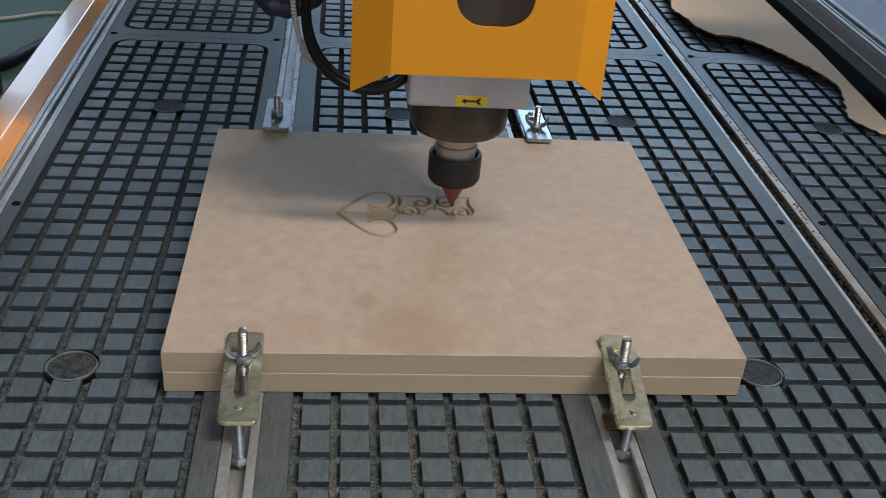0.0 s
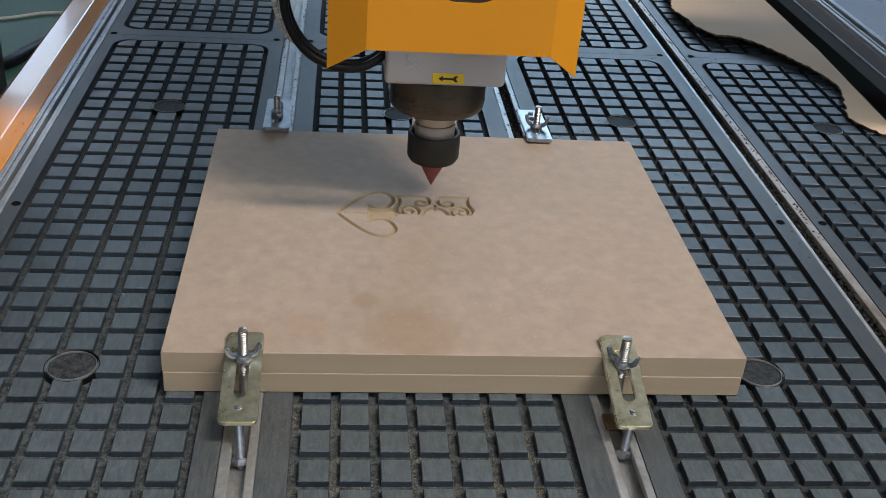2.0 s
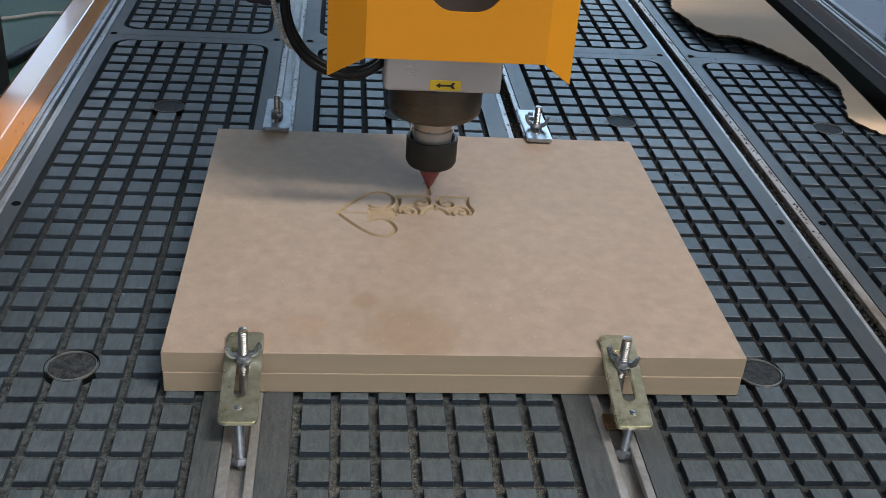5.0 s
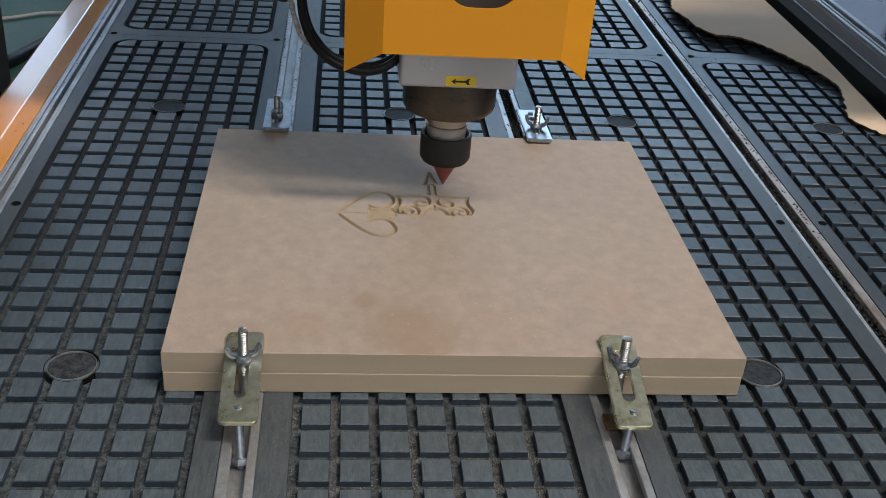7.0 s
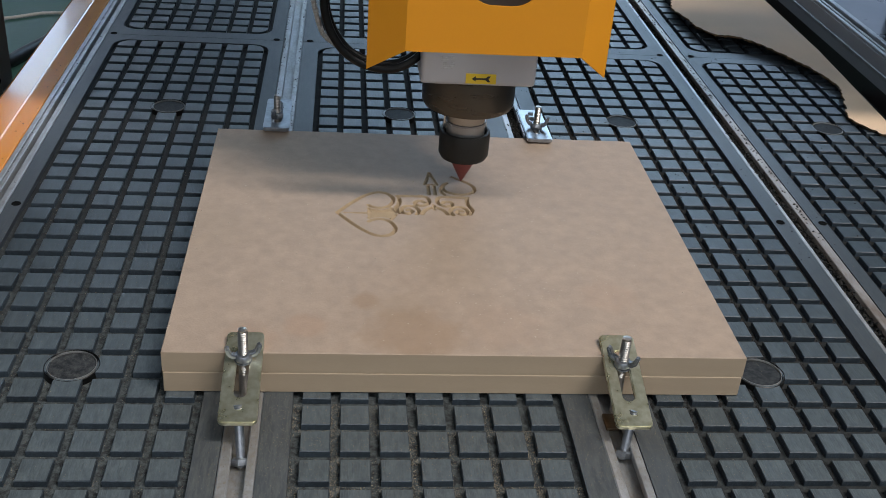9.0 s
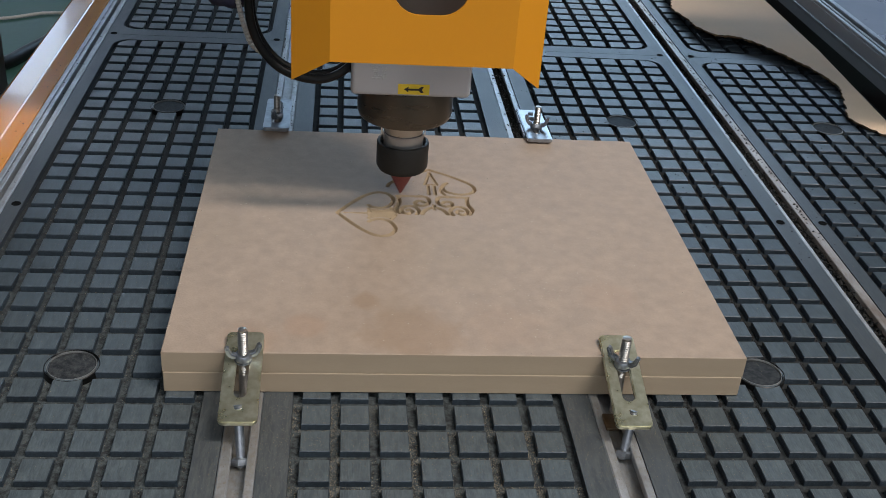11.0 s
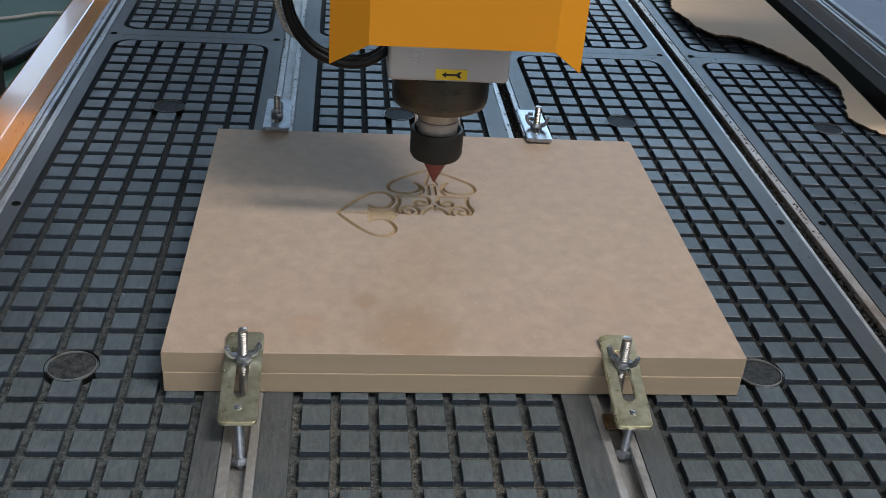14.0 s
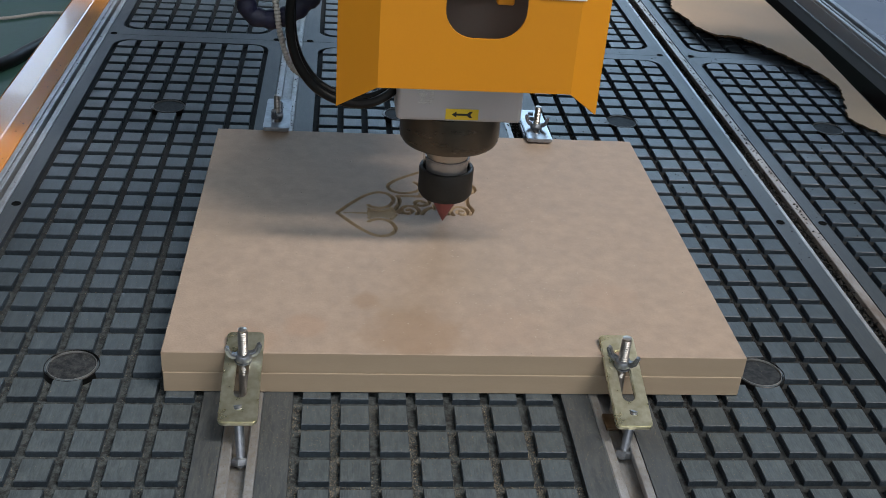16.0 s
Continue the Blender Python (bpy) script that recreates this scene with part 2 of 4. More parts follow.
def tube(bm, pts, radius, n=12, ripple=0.0, pitch=0.004, step=0.004):
    """A round tube along a smooth line; ripple makes it corrugated."""
    line = spline(pts, step)
    side = (line[1] - line[0]).orthogonal()
    prev, run = None, 0.0
    for i, c in enumerate(line):
        a = line[max(0, i - 1)]
        b = line[min(len(line) - 1, i + 1)]
        d = (b - a).normalized()
        u = side - d * side.dot(d)
        u = u.normalized() if u.length > 1e-4 else d.orthogonal().normalized()
        side = u
        v = d.cross(u).normalized()
        if i:
            run += (c - line[i - 1]).length
        r = radius + (ripple * math.sin(2 * math.pi * run / pitch) if ripple else 0)
        ring = [bm.verts.new(c + r * (u * math.cos(2 * math.pi * k / n) + v * math.sin(2 * math.pi * k / n))) for k in range(n)]
        if prev:
            for k in range(n):
                bm.faces.new((prev[k], prev[(k + 1) % n], ring[(k + 1) % n], ring[k]))
        else:
            bm.faces.new(ring[::-1])
        prev = ring
    bm.faces.new(prev)
    bmesh.ops.recalc_face_normals(bm, faces=bm.faces)
    return bm


def rounded(x0, x1, y0, y1, r, n=6):
    pts = []
    for cx, cy, a in ((x1 - r, y1 - r, 0), (x0 + r, y1 - r, 90), (x0 + r, y0 + r, 180), (x1 - r, y0 + r, 270)):
        for i in range(n + 1):
            t = radians(a + 90 * i / n)
            pts.append((cx + r * math.cos(t), cy + r * math.sin(t)))
    return pts


def extrude_y(bm, profile, y0, y1):
    """A closed (x, z) outline drawn out along y."""
    a = [bm.verts.new((x, y0, z)) for x, z in profile]
    b = [bm.verts.new((x, y1, z)) for x, z in profile]
    n = len(profile)
    for i in range(n):
        bm.faces.new((a[i], a[(i + 1) % n], b[(i + 1) % n], b[i]))
    bm.faces.new(a[::-1])
    bm.faces.new(b)
    bmesh.ops.recalc_face_normals(bm, faces=bm.faces)
    return bm


def empty(name, at=(0, 0, 0)):
    ob = new(name)
    ob.location = at
    ob.empty_display_size = 0.05
    return ob


# ---- hall ----
HALL_Z = -0.82
floor = tagged(part("floor", bbox(-7, 5.2, -5.2, 9.2, HALL_Z - 0.1, HALL_Z), FLOOR), "glossy dark green epoxy workshop floor", "floor", kind="structure")


def wall_with_opening(name, axis, at, span, hole, thick=0.15):
    """A wall across axis at 'at', with one rectangular opening; span and hole are (a0, a1, z0, z1)."""
    bm = bmesh.new()
    a0, a1, z0, z1 = span
    strips = [span] if hole is None else [(a0, hole[0], z0, z1), (hole[1], a1, z0, z1), (hole[0], hole[1], z0, hole[2]), (hole[0], hole[1], hole[3], z1)]
    for s in strips:
        if axis == "x":
            box(bm, at, at + thick, s[0], s[1], s[2], s[3])
        else:
            box(bm, s[0], s[1], at, at + thick, s[2], s[3])
    return tagged(part(name, bm, WALL), "pale plastered workshop wall", "wall", kind="structure")


wall_with_opening("wall_east", "x", 5.0, (-5.0, 9.0, HALL_Z, 5.6), (6.5, 8.4, 1.9, 3.4))
wall_with_opening("wall_north", "y", 9.0, (-7, -0.5, HALL_Z, 5.6), (-3.9, -2.1, 1.8, 3.7))
wall_with_opening("wall_north_2", "y", 9.0, (-0.5, 5.0, HALL_Z, 5.6), (0.2, 4.6, 2.1, 4.9))
wall_with_opening("wall_west", "x", -7.0, (-5.0, 9.0, HALL_Z, 5.6), None)
wall_with_opening("wall_south", "y", -5.15, (-7, 5.0, HALL_Z, 5.6), (-2.6, 3.4, 1.2, 3.8))
bm = bmesh.new()
for x0, x1, y0, y1 in ((-7, -2.7, -5, 9), (-2.7, 0.3, -5, -3.3), (-2.7, 0.3, -0.3, 9), (0.3, 5.0, -2.1, 9), (0.3, 1.65, -2.8, -2.1), (4.85, 5.0, -2.5, -2.1), (1.65, 5.0, -2.8, -2.5), (0.3, 5.0, -5, -4.6), (3.3, 5.0, -4.6, -2.8)):
    box(bm, x0, x1, y0, y1, 5.6, 5.7)
tagged(part("ceiling", bm, WALL), "pale workshop ceiling with roof light openings", "ceiling", kind="structure")

# ---- vacuum table ----
PX, PY = 0.0285, 0.0301           # spacing of the tiles
TW, TD, DEEP = 0.0214, 0.0222, 0.0054
FIELDS = (-0.0013, 0.2716, 0.5463, 0.8118)
SLOTS = (0.2295, 0.5060, 0.7768)
ROW0 = -0.0017                     # front edge of a tile row
RIB = (0.5650, 0.6085)

tile_bm = bmesh.new()
box(tile_bm, 0, TW, 0, TD, -DEEP - 0.001, 0)
top_edges = [e for e in tile_bm.edges if all(v.co.z > -0.001 for v in e.verts)]
bmesh.ops.bevel(tile_bm, geom=top_edges, offset=0.0005, segments=1, affect="EDGES")
tile_mesh = bpy.data.meshes.new("tile")
tile_bm.to_mesh(tile_mesh)
tile_bm.free()
tile_mesh.materials.append(TILE)


def corner_tile(sx, sy):
    """A tile with one outer corner rounded; sx, sy name the corner."""
    r = 0.016
    pts = []
    for cx, cy, a in ((1, 1, 0), (0, 1, 90), (0, 0, 180), (1, 0, 270)):
        if (cx, cy) == (sx, sy):
            ox, oy = (TW - r if cx else r), (TD - r if cy else r)
            pts += [(ox + r * math.cos(radians(a + 15 * i)), oy + r * math.sin(radians(a + 15 * i))) for i in range(7)]
        else:
            pts.append((cx * TW, cy * TD))
    b = prism(bmesh.new(), pts, -DEEP - 0.001, 0)
    me = bpy.data.meshes.new("tile")
    b.to_mesh(me)
    b.free()
    me.materials.append(TILE)
    return me


CORNERS = {(sx, sy): corner_tile(sx, sy) for sx in (0, 1) for sy in (0, 1)}


def panel(x_left, x_right, y0, y1, fx, fy0, fy1):
    """A black panel with a sunk, round-cornered field at fx .. fx + 7 columns."""
    bm = bmesh.new()
    inner = rounded(fx - 0.0071, min(fx + 7 * PX - 0.0002, x_right - 0.006), fy0, fy1, 0.022, 6)
    cx, cy = (x_left + x_right) / 2, (fy0 + fy1) / 2
    outer = []
    quad = ((x_right, y1), (x_left, y1), (x_left, y0), (x_right, y0))
    for k in range(4):
        outer += [quad[k]] * 7
    vi = [bm.verts.new((x, y, 0)) for x, y in inner]
    vd = [bm.verts.new((x, y, -DEEP)) for x, y in inner]
    vo = [bm.verts.new((x, y, 0)) for x, y in quad]
    vb = [bm.verts.new((x, y, -0.03)) for x, y in quad]
    n = len(inner)
    for i in range(n):
        j = (i + 1) % n
        f = bm.faces.new((vi[i], vd[i], vd[j], vi[j]))
        a, b = vo[i // 7], vo[j // 7]
        bm.faces.new((vi[i], vi[j], a) if a is b else (vi[i], vi[j], b, a))
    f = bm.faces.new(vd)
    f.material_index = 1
    for i in range(4):
        bm.faces.new((vo[i], vo[(i + 1) % 4], vb[(i + 1) % 4], vb[i]))
    bm.faces.new(vb[::-1])
    bmesh.ops.recalc_face_normals(bm, faces=bm.faces)
    return bm


def vacuum_panel(k, y0, y1, fy0, fy1, first_row, rows, pod_ys, back, front):
    fx = FIELDS[k]
    x_left = SLOTS[k - 1] + 0.0133 if k else -0.0235
    x_right = SLOTS[k] - 0.0133 if k < 3 else 1.000
    ob = part("vacuum_panel", panel(x_left, x_right, y0, y1, fx, fy0, fy1), [RUBBER, GROOVE_SHADE])
    tagged(ob, "black plastic vacuum table panel with a grid of square pads", "vacuum panel", "vacuum table panels")
    for r in range(rows):
        y = first_row + r * PY
        for c in range(7):
            x = fx + c * PX
            if x + TW > x_right:
                continue
            if any((x + TW / 2 - fx - 0.0955) ** 2 + (y + TD / 2 - py) ** 2 < 0.0135 ** 2 for py in pod_ys):
                continue
            me = tile_mesh
            if r == rows - 1 and back and c in (0, 6):
                me = CORNERS[(int(c == 6), 1)]
            if r == 0 and front and c in (0, 6):
                me = CORNERS[(int(c == 6), 0)]
            t = new("tile", me)
            t.parent = ob
            t.location = (x, y, 0.0002 * random.uniform(-1, 1))
            t.rotation_euler = (radians(random.uniform(-0.5, 0.5)), radians(random.uniform(-0.5, 0.5)), radians(random.uniform(-0.5, 0.5)))
    for py in pod_ys:
        c = (fx + 0.0955, py)
        cup = part("suction_port", lathe(bmesh.new(), [(0.0179, -DEEP), (0.0179, -0.0013), (0.0174, -0.0009), (0.0, -0.0008)], 40, c), PORT_CAP, ob, "round black port cap", True)
        part("port_ring", lathe(bmesh.new(), [(0.0180, -DEEP), (0.0180, -0.0002), (0.0181, 0.0003), (0.0185, 0.0003), (0.0187, -0.0002), (0.0187, -DEEP)], 40, c), RING, ob, "worn grey ring", True)
        part("port_rim", lathe(bmesh.new(), [(0.0189, -DEEP), (0.0189, -0.0018), (0.0198, -0.0016), (0.0200, -0.0002), (0.0205, 0.0003), (0.0211, -0.0002), (0.0213, -DEEP)], 40, c), HOSE, ob, "glossy black ring", True)
    for hx in ((-0.0145,) if k == 0 else (SLOTS[k - 1] + 0.023,)) + ((SLOTS[k] - 0.023,) if k < 3 else ()):
        for hy in (0.0865, RIB[0] + 0.022):
            if y0 < hy < y1:
                part("screw", lathe(bmesh.new(), [(0.0046, 0.0002), (0.0044, 0.0006), (0.0030, 0.0006), (0.0026, 0.0003), (0, 0.0003)], 16, (hx, hy)), SUNK_SHADE, ob, "black screw, the shade of its sunk hole put into the colour")
    return ob


FRONT_ROW = ROW0 - 13 * PY
for k in range(4):
    vacuum_panel(k, -0.46, RIB[0] + 0.0195, FRONT_ROW - 0.0068, RIB[0], FRONT_ROW, 32, (-0.1735, 0.340), True, False)
    vacuum_panel(k, RIB[0] + 0.020, 1.45, RIB[1], 1.40, RIB[1] + 0.0068, 20, (0.853,), False, True)


def t_slot(x, name, label, left, right, right_mat):
    """An aluminium T-slot rail sunk between two panels."""
    w, s = 0.0130, 0.0085
    prof = [(-w, -0.03), (w, -0.03), (w, -0.0062), (s + 0.004, -0.0062), (s + 0.004, -0.012), (-s - 0.004, -0.012), (-s - 0.004, -0.0062), (-w, -0.0062)]
    ob = part(name, extrude_y(bmesh.new(), [(x + a, b) for a, b in prof], -0.46, 1.45), ALU)
    for k, s in ((-1, left), (1, right)):
        lip = [(s, -0.006), (w, -0.006), (w, -0.0012), (w - 0.001, -0.0004), (s + 0.0006, -0.0004), (s, -0.001)]
        part("lip", extrude_y(bmesh.new(), [(x + k * a, b) for a, b in lip], -0.46, 1.45), right_mat if k > 0 else ALU, ob, "scratched aluminium lip" if k < 0 or right_mat is ALU else "dull rust-stained lip")
    return tagged(ob, label, "T-slot rail", "T-slot rails")


for x, lab, gap in zip(SLOTS, ("scuffed aluminium T-slot rail between black panels", "aluminium T-slot rail clogged with dark dust", "aluminium T-slot rail clogged with dark dust"), ((0.0052, 0.0060, ALU), (0.0060, 0.0064, ALU), (0.0085, 0.0034, RUSTY))):
    t_slot(x, "t_slot_rail", lab, *gap)

# side rail of the table and the orange machine beam beside it
rail = tagged(part("edge_rail", extrude_y(bmesh.new(), [(-0.046, -0.03), (-0.0240, -0.03), (-0.0240, -0.009), (-0.046, -0.009)], -0.46, 1.45), ALU), "long grooved aluminium edge rail of the table", "edge rail")
for x0, x1, z1 in ((-0.0302, -0.0240, 0.0014), (-0.0396, -0.0350, 0.0020), (-0.0460, -0.0406, 0.0024)):
    c = 0.0006
    part("ridge", extrude_y(bmesh.new(), [(x0, -0.0088), (x1, -0.0088), (x1, z1 - c), (x1 - c, z1), (x0 + c, z1), (x0, z1 - c)], -0.46, 1.45), ALU, rail, "worn aluminium ridge")
bm = extrude_y(bmesh.new(), [(-0.0475, -0.20), (-0.0475, 0.0), (-0.0485, 0.0012), (-0.0665, 0.0030), (-0.068, 0.0040), (-0.0955, 0.0046), (-0.0985, 0.003), (-0.0990, 0.0), (-0.0990, -0.20)], -0.9, 2.6)
tagged(part("side_beam", bm, ORANGE), "glossy orange enamelled steel side beam of the machine", "machine beam")
guide = tagged(part("guide_rail", extrude_y(bmesh.new(), [(1.046, -0.004), (1.046, 0.036), (1.0775, 0.036), (1.0775, 0.030), (1.10, 0.0235), (1.10, -0.004)], -0.9, 2.6), ALU_BODY), "raised grey aluminium guide rail along the table", "guide rail")
for x0, x1, z0, z1 in ((1.0425, 1.0458, 0.012, 0.018), (1.048, 1.054, 0.0362, 0.0405), (1.059, 1.063, 0.0362, 0.0390), (1.067, 1.075, 0.0362, 0.0425)):
    part("ridge", bbox(x0, x1, -0.9, 2.6, z0, z1, 0.0008), ALU, guide, "bright extruded ridge")
tagged(part("cover_plate", bbox(1.0765, 1.60, -0.9, 2.6, 0.024, 0.0310, 0.001), SKYGLOW), "dark bluish steel cover plate with a dull shine", "cover plate")
bm = bmesh.new()
for x0, x1, y in ((-0.09, 1.09, -0.4), (-0.09, 1.09, 0.5), (-0.09, 1.09, 1.3)):
    box(bm, x0, x1, y - 0.05, y + 0.05, -0.20, -0.0305)
for x in (-0.075, 1.075):
    for y in (-0.8, 0.8, 2.5):
        box(bm, x - 0.02, x + 0.02, y - 0.05, y + 0.05, HALL_Z, -0.20)
box(bm, 1.048, 1.60, -0.9, 2.6, -0.20, -0.0045)
# added box whose black colour is the shade between table and guide rail
tagged(part("gap_shade_box", bbox(1.0005, 1.0475, -0.9, 2.6, -0.20, -0.10), SUNK_SHADE), "near-black box standing for the shade between table and guide rail", "trough", kind="structure")
tagged(part("machine_frame", bm, BROWN), "dark steel frame under the vacuum table", "machine frame", kind="structure")

# ---- boards ----
BX0, BX1, BY0, BY1 = 0.1677, 0.6137, -0.2045, 0.1990
TOP = 0.0360
SLOPE = 2.2                      # steepness of the groove walls
CX, CY = 0.390, 0.018            # centre of the carved rosette

# one petal: strokes in millimetres (outward, sideways), half width, depth
LOBE = [(95, 0), (83, 18), (70, 34), (59, 42), (49, 41), (43, 33), (43, 23), (48, 14), (56, 11), (63, 13), (66, 16)]
CENTRE = {
    "bracket": [(-37, 34), (-36.5, 27), (-37, 20), (-40, 11), (-37, 2)],
    "top_line": [(-38, 36), (-24, 36), (-12, 36), (-8, 30), (-9, 22), (-15, 17), (-21, 19), (-21, 25), (-16, 27), (-13, 24)],
    "scroll": [(-21, 0), (-19, 8), (-23, 15), (-30, 16), (-35, 10), (-34, 3), (-29, 1), (-25, 5), (-27, 9), (-30, 8)],
    "middle": [(-16, 1), (-13, 8), (-8, 13), (-4, 15)],
}


def petal(turn):
    """The strokes of a petal that points left (turn 0) or away (turn 1): name, points, half width, depth."""
    def put(p):
        return [(-u, v) if turn == 0 else (v - 4, u) for u, v in p]
    lobes = [("lobe_a", put(LOBE), 1.9, 3.4), ("lobe_b", put([(u, -v) for u, v in LOBE]), 1.9, 3.4)]
    if turn:
        spike = [("spike", put([(88, 0), (62, -6)]), 1.5, 1.9), ("spike", put([(88, 0), (62, 6)]), 1.5, 1.9), ("spike", put([(62, -6), (62, 6)]), 1.0, 1.2)]
        curls = [("curl", put([(61, s * 12), (54, s * 9), (47, s * 9), (41, s * 12)]), 1.8, 2.2) for s in (-1, 1)]
        return lobes + spike + [("stem", put([(61, -3), (41, -3)]), 1.7, 2.2), ("stem", put([(61, 3), (41, 3)]), 1.7, 2.2)] + curls
    return lobes + [("pocket", put([(45, s * 3), (54, s * 2.5), (63, s * 3)]), 4.4, 1.5) for s in (-1, 1)] + [
        ("ear", put([(41, s * 2), (43, s * 7), (45, s * 11)]), 1.7, 2.0) for s in (-1, 1)] + [
        ("ear", put([(65, s * 3), (64, s * 6), (66, s * 9)]), 1.7, 2.0) for s in (-1, 1)] + [
        ("pocket_edge", put([(44, s * 9.5), (54, s * 6.0), (64, s * 8.0)]), 1.2, 1.6) for s in (-1, 1)] + [
        ("point", put([(89, 0), (80, 0)]), 0.7, 0.7), ("point", put([(80, 0), (66, 0)]), 1.4, 1.2)]


STROKES = petal(0)
for key, pts in CENTRE.items():
    STROKES.append((key, pts, 2.0, 4.0))
    STROKES.append((key, [(-8 - x, y) for x, y in pts], 2.0, 4.0))
STROKES.append(("stub", [(-4, 19), (-4, 10)], 1.6, 1.8))
PETAL = petal(1)


def board_mesh():
    """The upper board with the carving cut into its top as real grooves."""
    x0, x1, y0, y1 = CX - 0.102, CX + 0.050, CY - 0.046, CY + 0.100
    step = 0.0006
    nx, ny = int((x1 - x0) / step) + 1, int((y1 - y0) / step) + 1
    xs, ys = np.linspace(x0, x1, nx), np.linspace(y0, y1, ny)
    gx, gy = np.meshgrid(xs, ys, indexing="ij")
    z = np.zeros_like(gx)
    for _, pts, half, deep in STROKES + PETAL:
        line = [(CX + p.x * 0.001, CY + p.y * 0.001) for p in spline([(a, b) for a, b in pts], 1.2)]
        for (ax, ay), (bx, by) in zip(line, line[1:]):
            m = half * 0.001 + 0.001
            i0, i1 = np.searchsorted(xs, min(ax, bx) - m), np.searchsorted(xs, max(ax, bx) + m)
            j0, j1 = np.searchsorted(ys, min(ay, by) - m), np.searchsorted(ys, max(ay, by) + m)
            if i1 <= i0 or j1 <= j0:
                continue
            sx, sy = gx[i0:i1, j0:j1], gy[i0:i1, j0:j1]
            dx, dy = bx - ax, by - ay
            t = np.clip(((sx - ax) * dx + (sy - ay) * dy) / max(dx * dx + dy * dy, 1e-12), 0, 1)
            d = np.hypot(sx - ax - t * dx, sy - ay - t * dy)
            cut = -np.minimum(np.clip((half * 0.001 - d) * SLOPE, 0, None), deep * 0.001)
            z[i0:i1, j0:j1] = np.minimum(z[i0:i1, j0:j1], cut)
    z += np.where(z < -1e-5, np.random.default_rng(3).normal(0, 0.00005, z.shape), 0)
    h = 0.018
    verts = [(gx[i, j], gy[i, j], h + z[i, j]) for i in range(nx) for j in range(ny)]
    faces, mats = [], []
    for i in range(nx - 1):
        for j in range(ny - 1):
            a = i * ny + j
            faces.append((a, a + ny, a + ny + 1, a + 1))
            low = min(z[i, j], z[i + 1, j], z[i, j + 1], z[i + 1, j + 1])
            mats.append(2 if low < -2e-4 else 0)
    base = len(verts)
    c = 0.0006
    verts += [(x0, y0, h), (x1, y0, h), (x1, y1, h), (x0, y1, h)]
    verts += [(BX0 + c, BY0 + c, h), (BX1 - c, BY0 + c, h), (BX1 - c, BY1 - c, h), (BX0 + c, BY1 - c, h)]
    verts += [(BX0, BY0, h - c), (BX1, BY0, h - c), (BX1, BY1, h - c), (BX0, BY1, h - c)]
    verts += [(BX0, BY0, 0), (BX1, BY0, 0), (BX1, BY1, 0), (BX0, BY1, 0)]
    for k in range(4):
        n = (k + 1) % 4
        faces.append((base + 4 + k, base + 4 + n, base + n, base + k))
        mats.append(0)
        faces.append((base + 8 + k, base + 8 + n, base + 4 + n, base + 4 + k))
        mats.append(0)
        faces.append((base + 12 + k, base + 12 + n, base + 8 + n, base + 8 + k))
        mats.append(1)
    faces.append((base + 15, base + 14, base + 13, base + 12))
    mats.append(1)
    me = bpy.data.meshes.new("mdf_board")
    me.from_pydata(verts, [], faces)
    for m in (MDF, MDF_EDGE, MDF_CUT):
        me.materials.append(m)
    me.polygons.foreach_set("material_index", mats)
    me.update()
    return me


upper_board = tagged(new("mdf_board", board_mesh()), "tan MDF board with a carved scroll ornament, clamped on another board", "MDF board", "stacked boards")
upper_board.location = (0, 0, 0.0181)
b = box(bmesh.new(), BX0 + 0.0004, BX1 - 0.0006, BY0 - 0.0008, BY1 - 0.001, 0.0003, 0.0179, 0.0005)
tagged(part("mdf_board", b, [MDF_EDGE]), "plain tan MDF board lying under the carved one", "MDF board", "stacked boards")

# the strips of the far petal that are still uncut: each gives way as the cutter reaches it
UNCUT = []


def uncut_strips(pts, half, deep, t0, t1, step, lift):
    line = spline([(a, b) for a, b in pts], step)
    n = len(line) - 1
    rings = []
    w, k = half + 0.55, min(deep, half * SLOPE)
    flat = max(0.1, half - deep / SLOPE)
    for i, q in enumerate(line):
        d = (line[min(i + 1, n)] - line[max(i - 1, 0)]).normalized()
        side = Vector((-d.y, d.x))
        q = q - d * half * 0.7 if i == 0 else q + d * half * 0.7 if i == n else q
        rings.append([(q + side * s, z) for s, z in ((w, lift), (-w, lift), (-w, -0.02), (-flat, -k), (flat, -k), (w, -0.02))])
    for i in range(n):
        bm = bmesh.new()
        ends = [[bm.verts.new((CX + p.x * 0.001, CY + p.y * 0.001, 0.018 + z * 0.001)) for p, z in ring] for ring in rings[i:i + 2]]
        m = len(ends[0])
        for j in range(m):
            bm.faces.new((ends[0][j], ends[0][(j + 1) % m], ends[1][(j + 1) % m], ends[1][j]))
        bm.faces.new(ends[0][::-1])
        bm.faces.new(ends[1])
        bmesh.ops.recalc_face_normals(bm, faces=bm.faces)
        UNCUT.append((part("uncut_strip", bm, MDF, upper_board), t0 + (t1 - t0) * (i + 0.5) / n))


by_name = {}
for s in PETAL:
    by_name.setdefault(s[0], []).append(s)
left_edge, right_edge, base_edge = by_name["spike"]
left_stem, right_stem = by_name["stem"]
for k, ((_, pts, half, deep), flip, t0, t1) in enumerate((
        (by_name["lobe_a"][0], True, 7.3, 9.45), (by_name["lobe_b"][0], False, 9.45, 12.3),
        (left_stem, True, 2.6, 3.4), (left_edge, True, 3.6, 4.5), (right_edge, False, 6.6, 7.0),
        (base_edge, False, 6.7, 7.0), (right_stem, False, 5.2, 6.2),
        (by_name["curl"][1], True, 7.0, 7.6), (by_name["curl"][0], True, 12.3, 13.1))):
    uncut_strips(pts[::-1] if flip else pts, half, deep, t0, t1, 3.0, 0.03 + 0.008 * k)


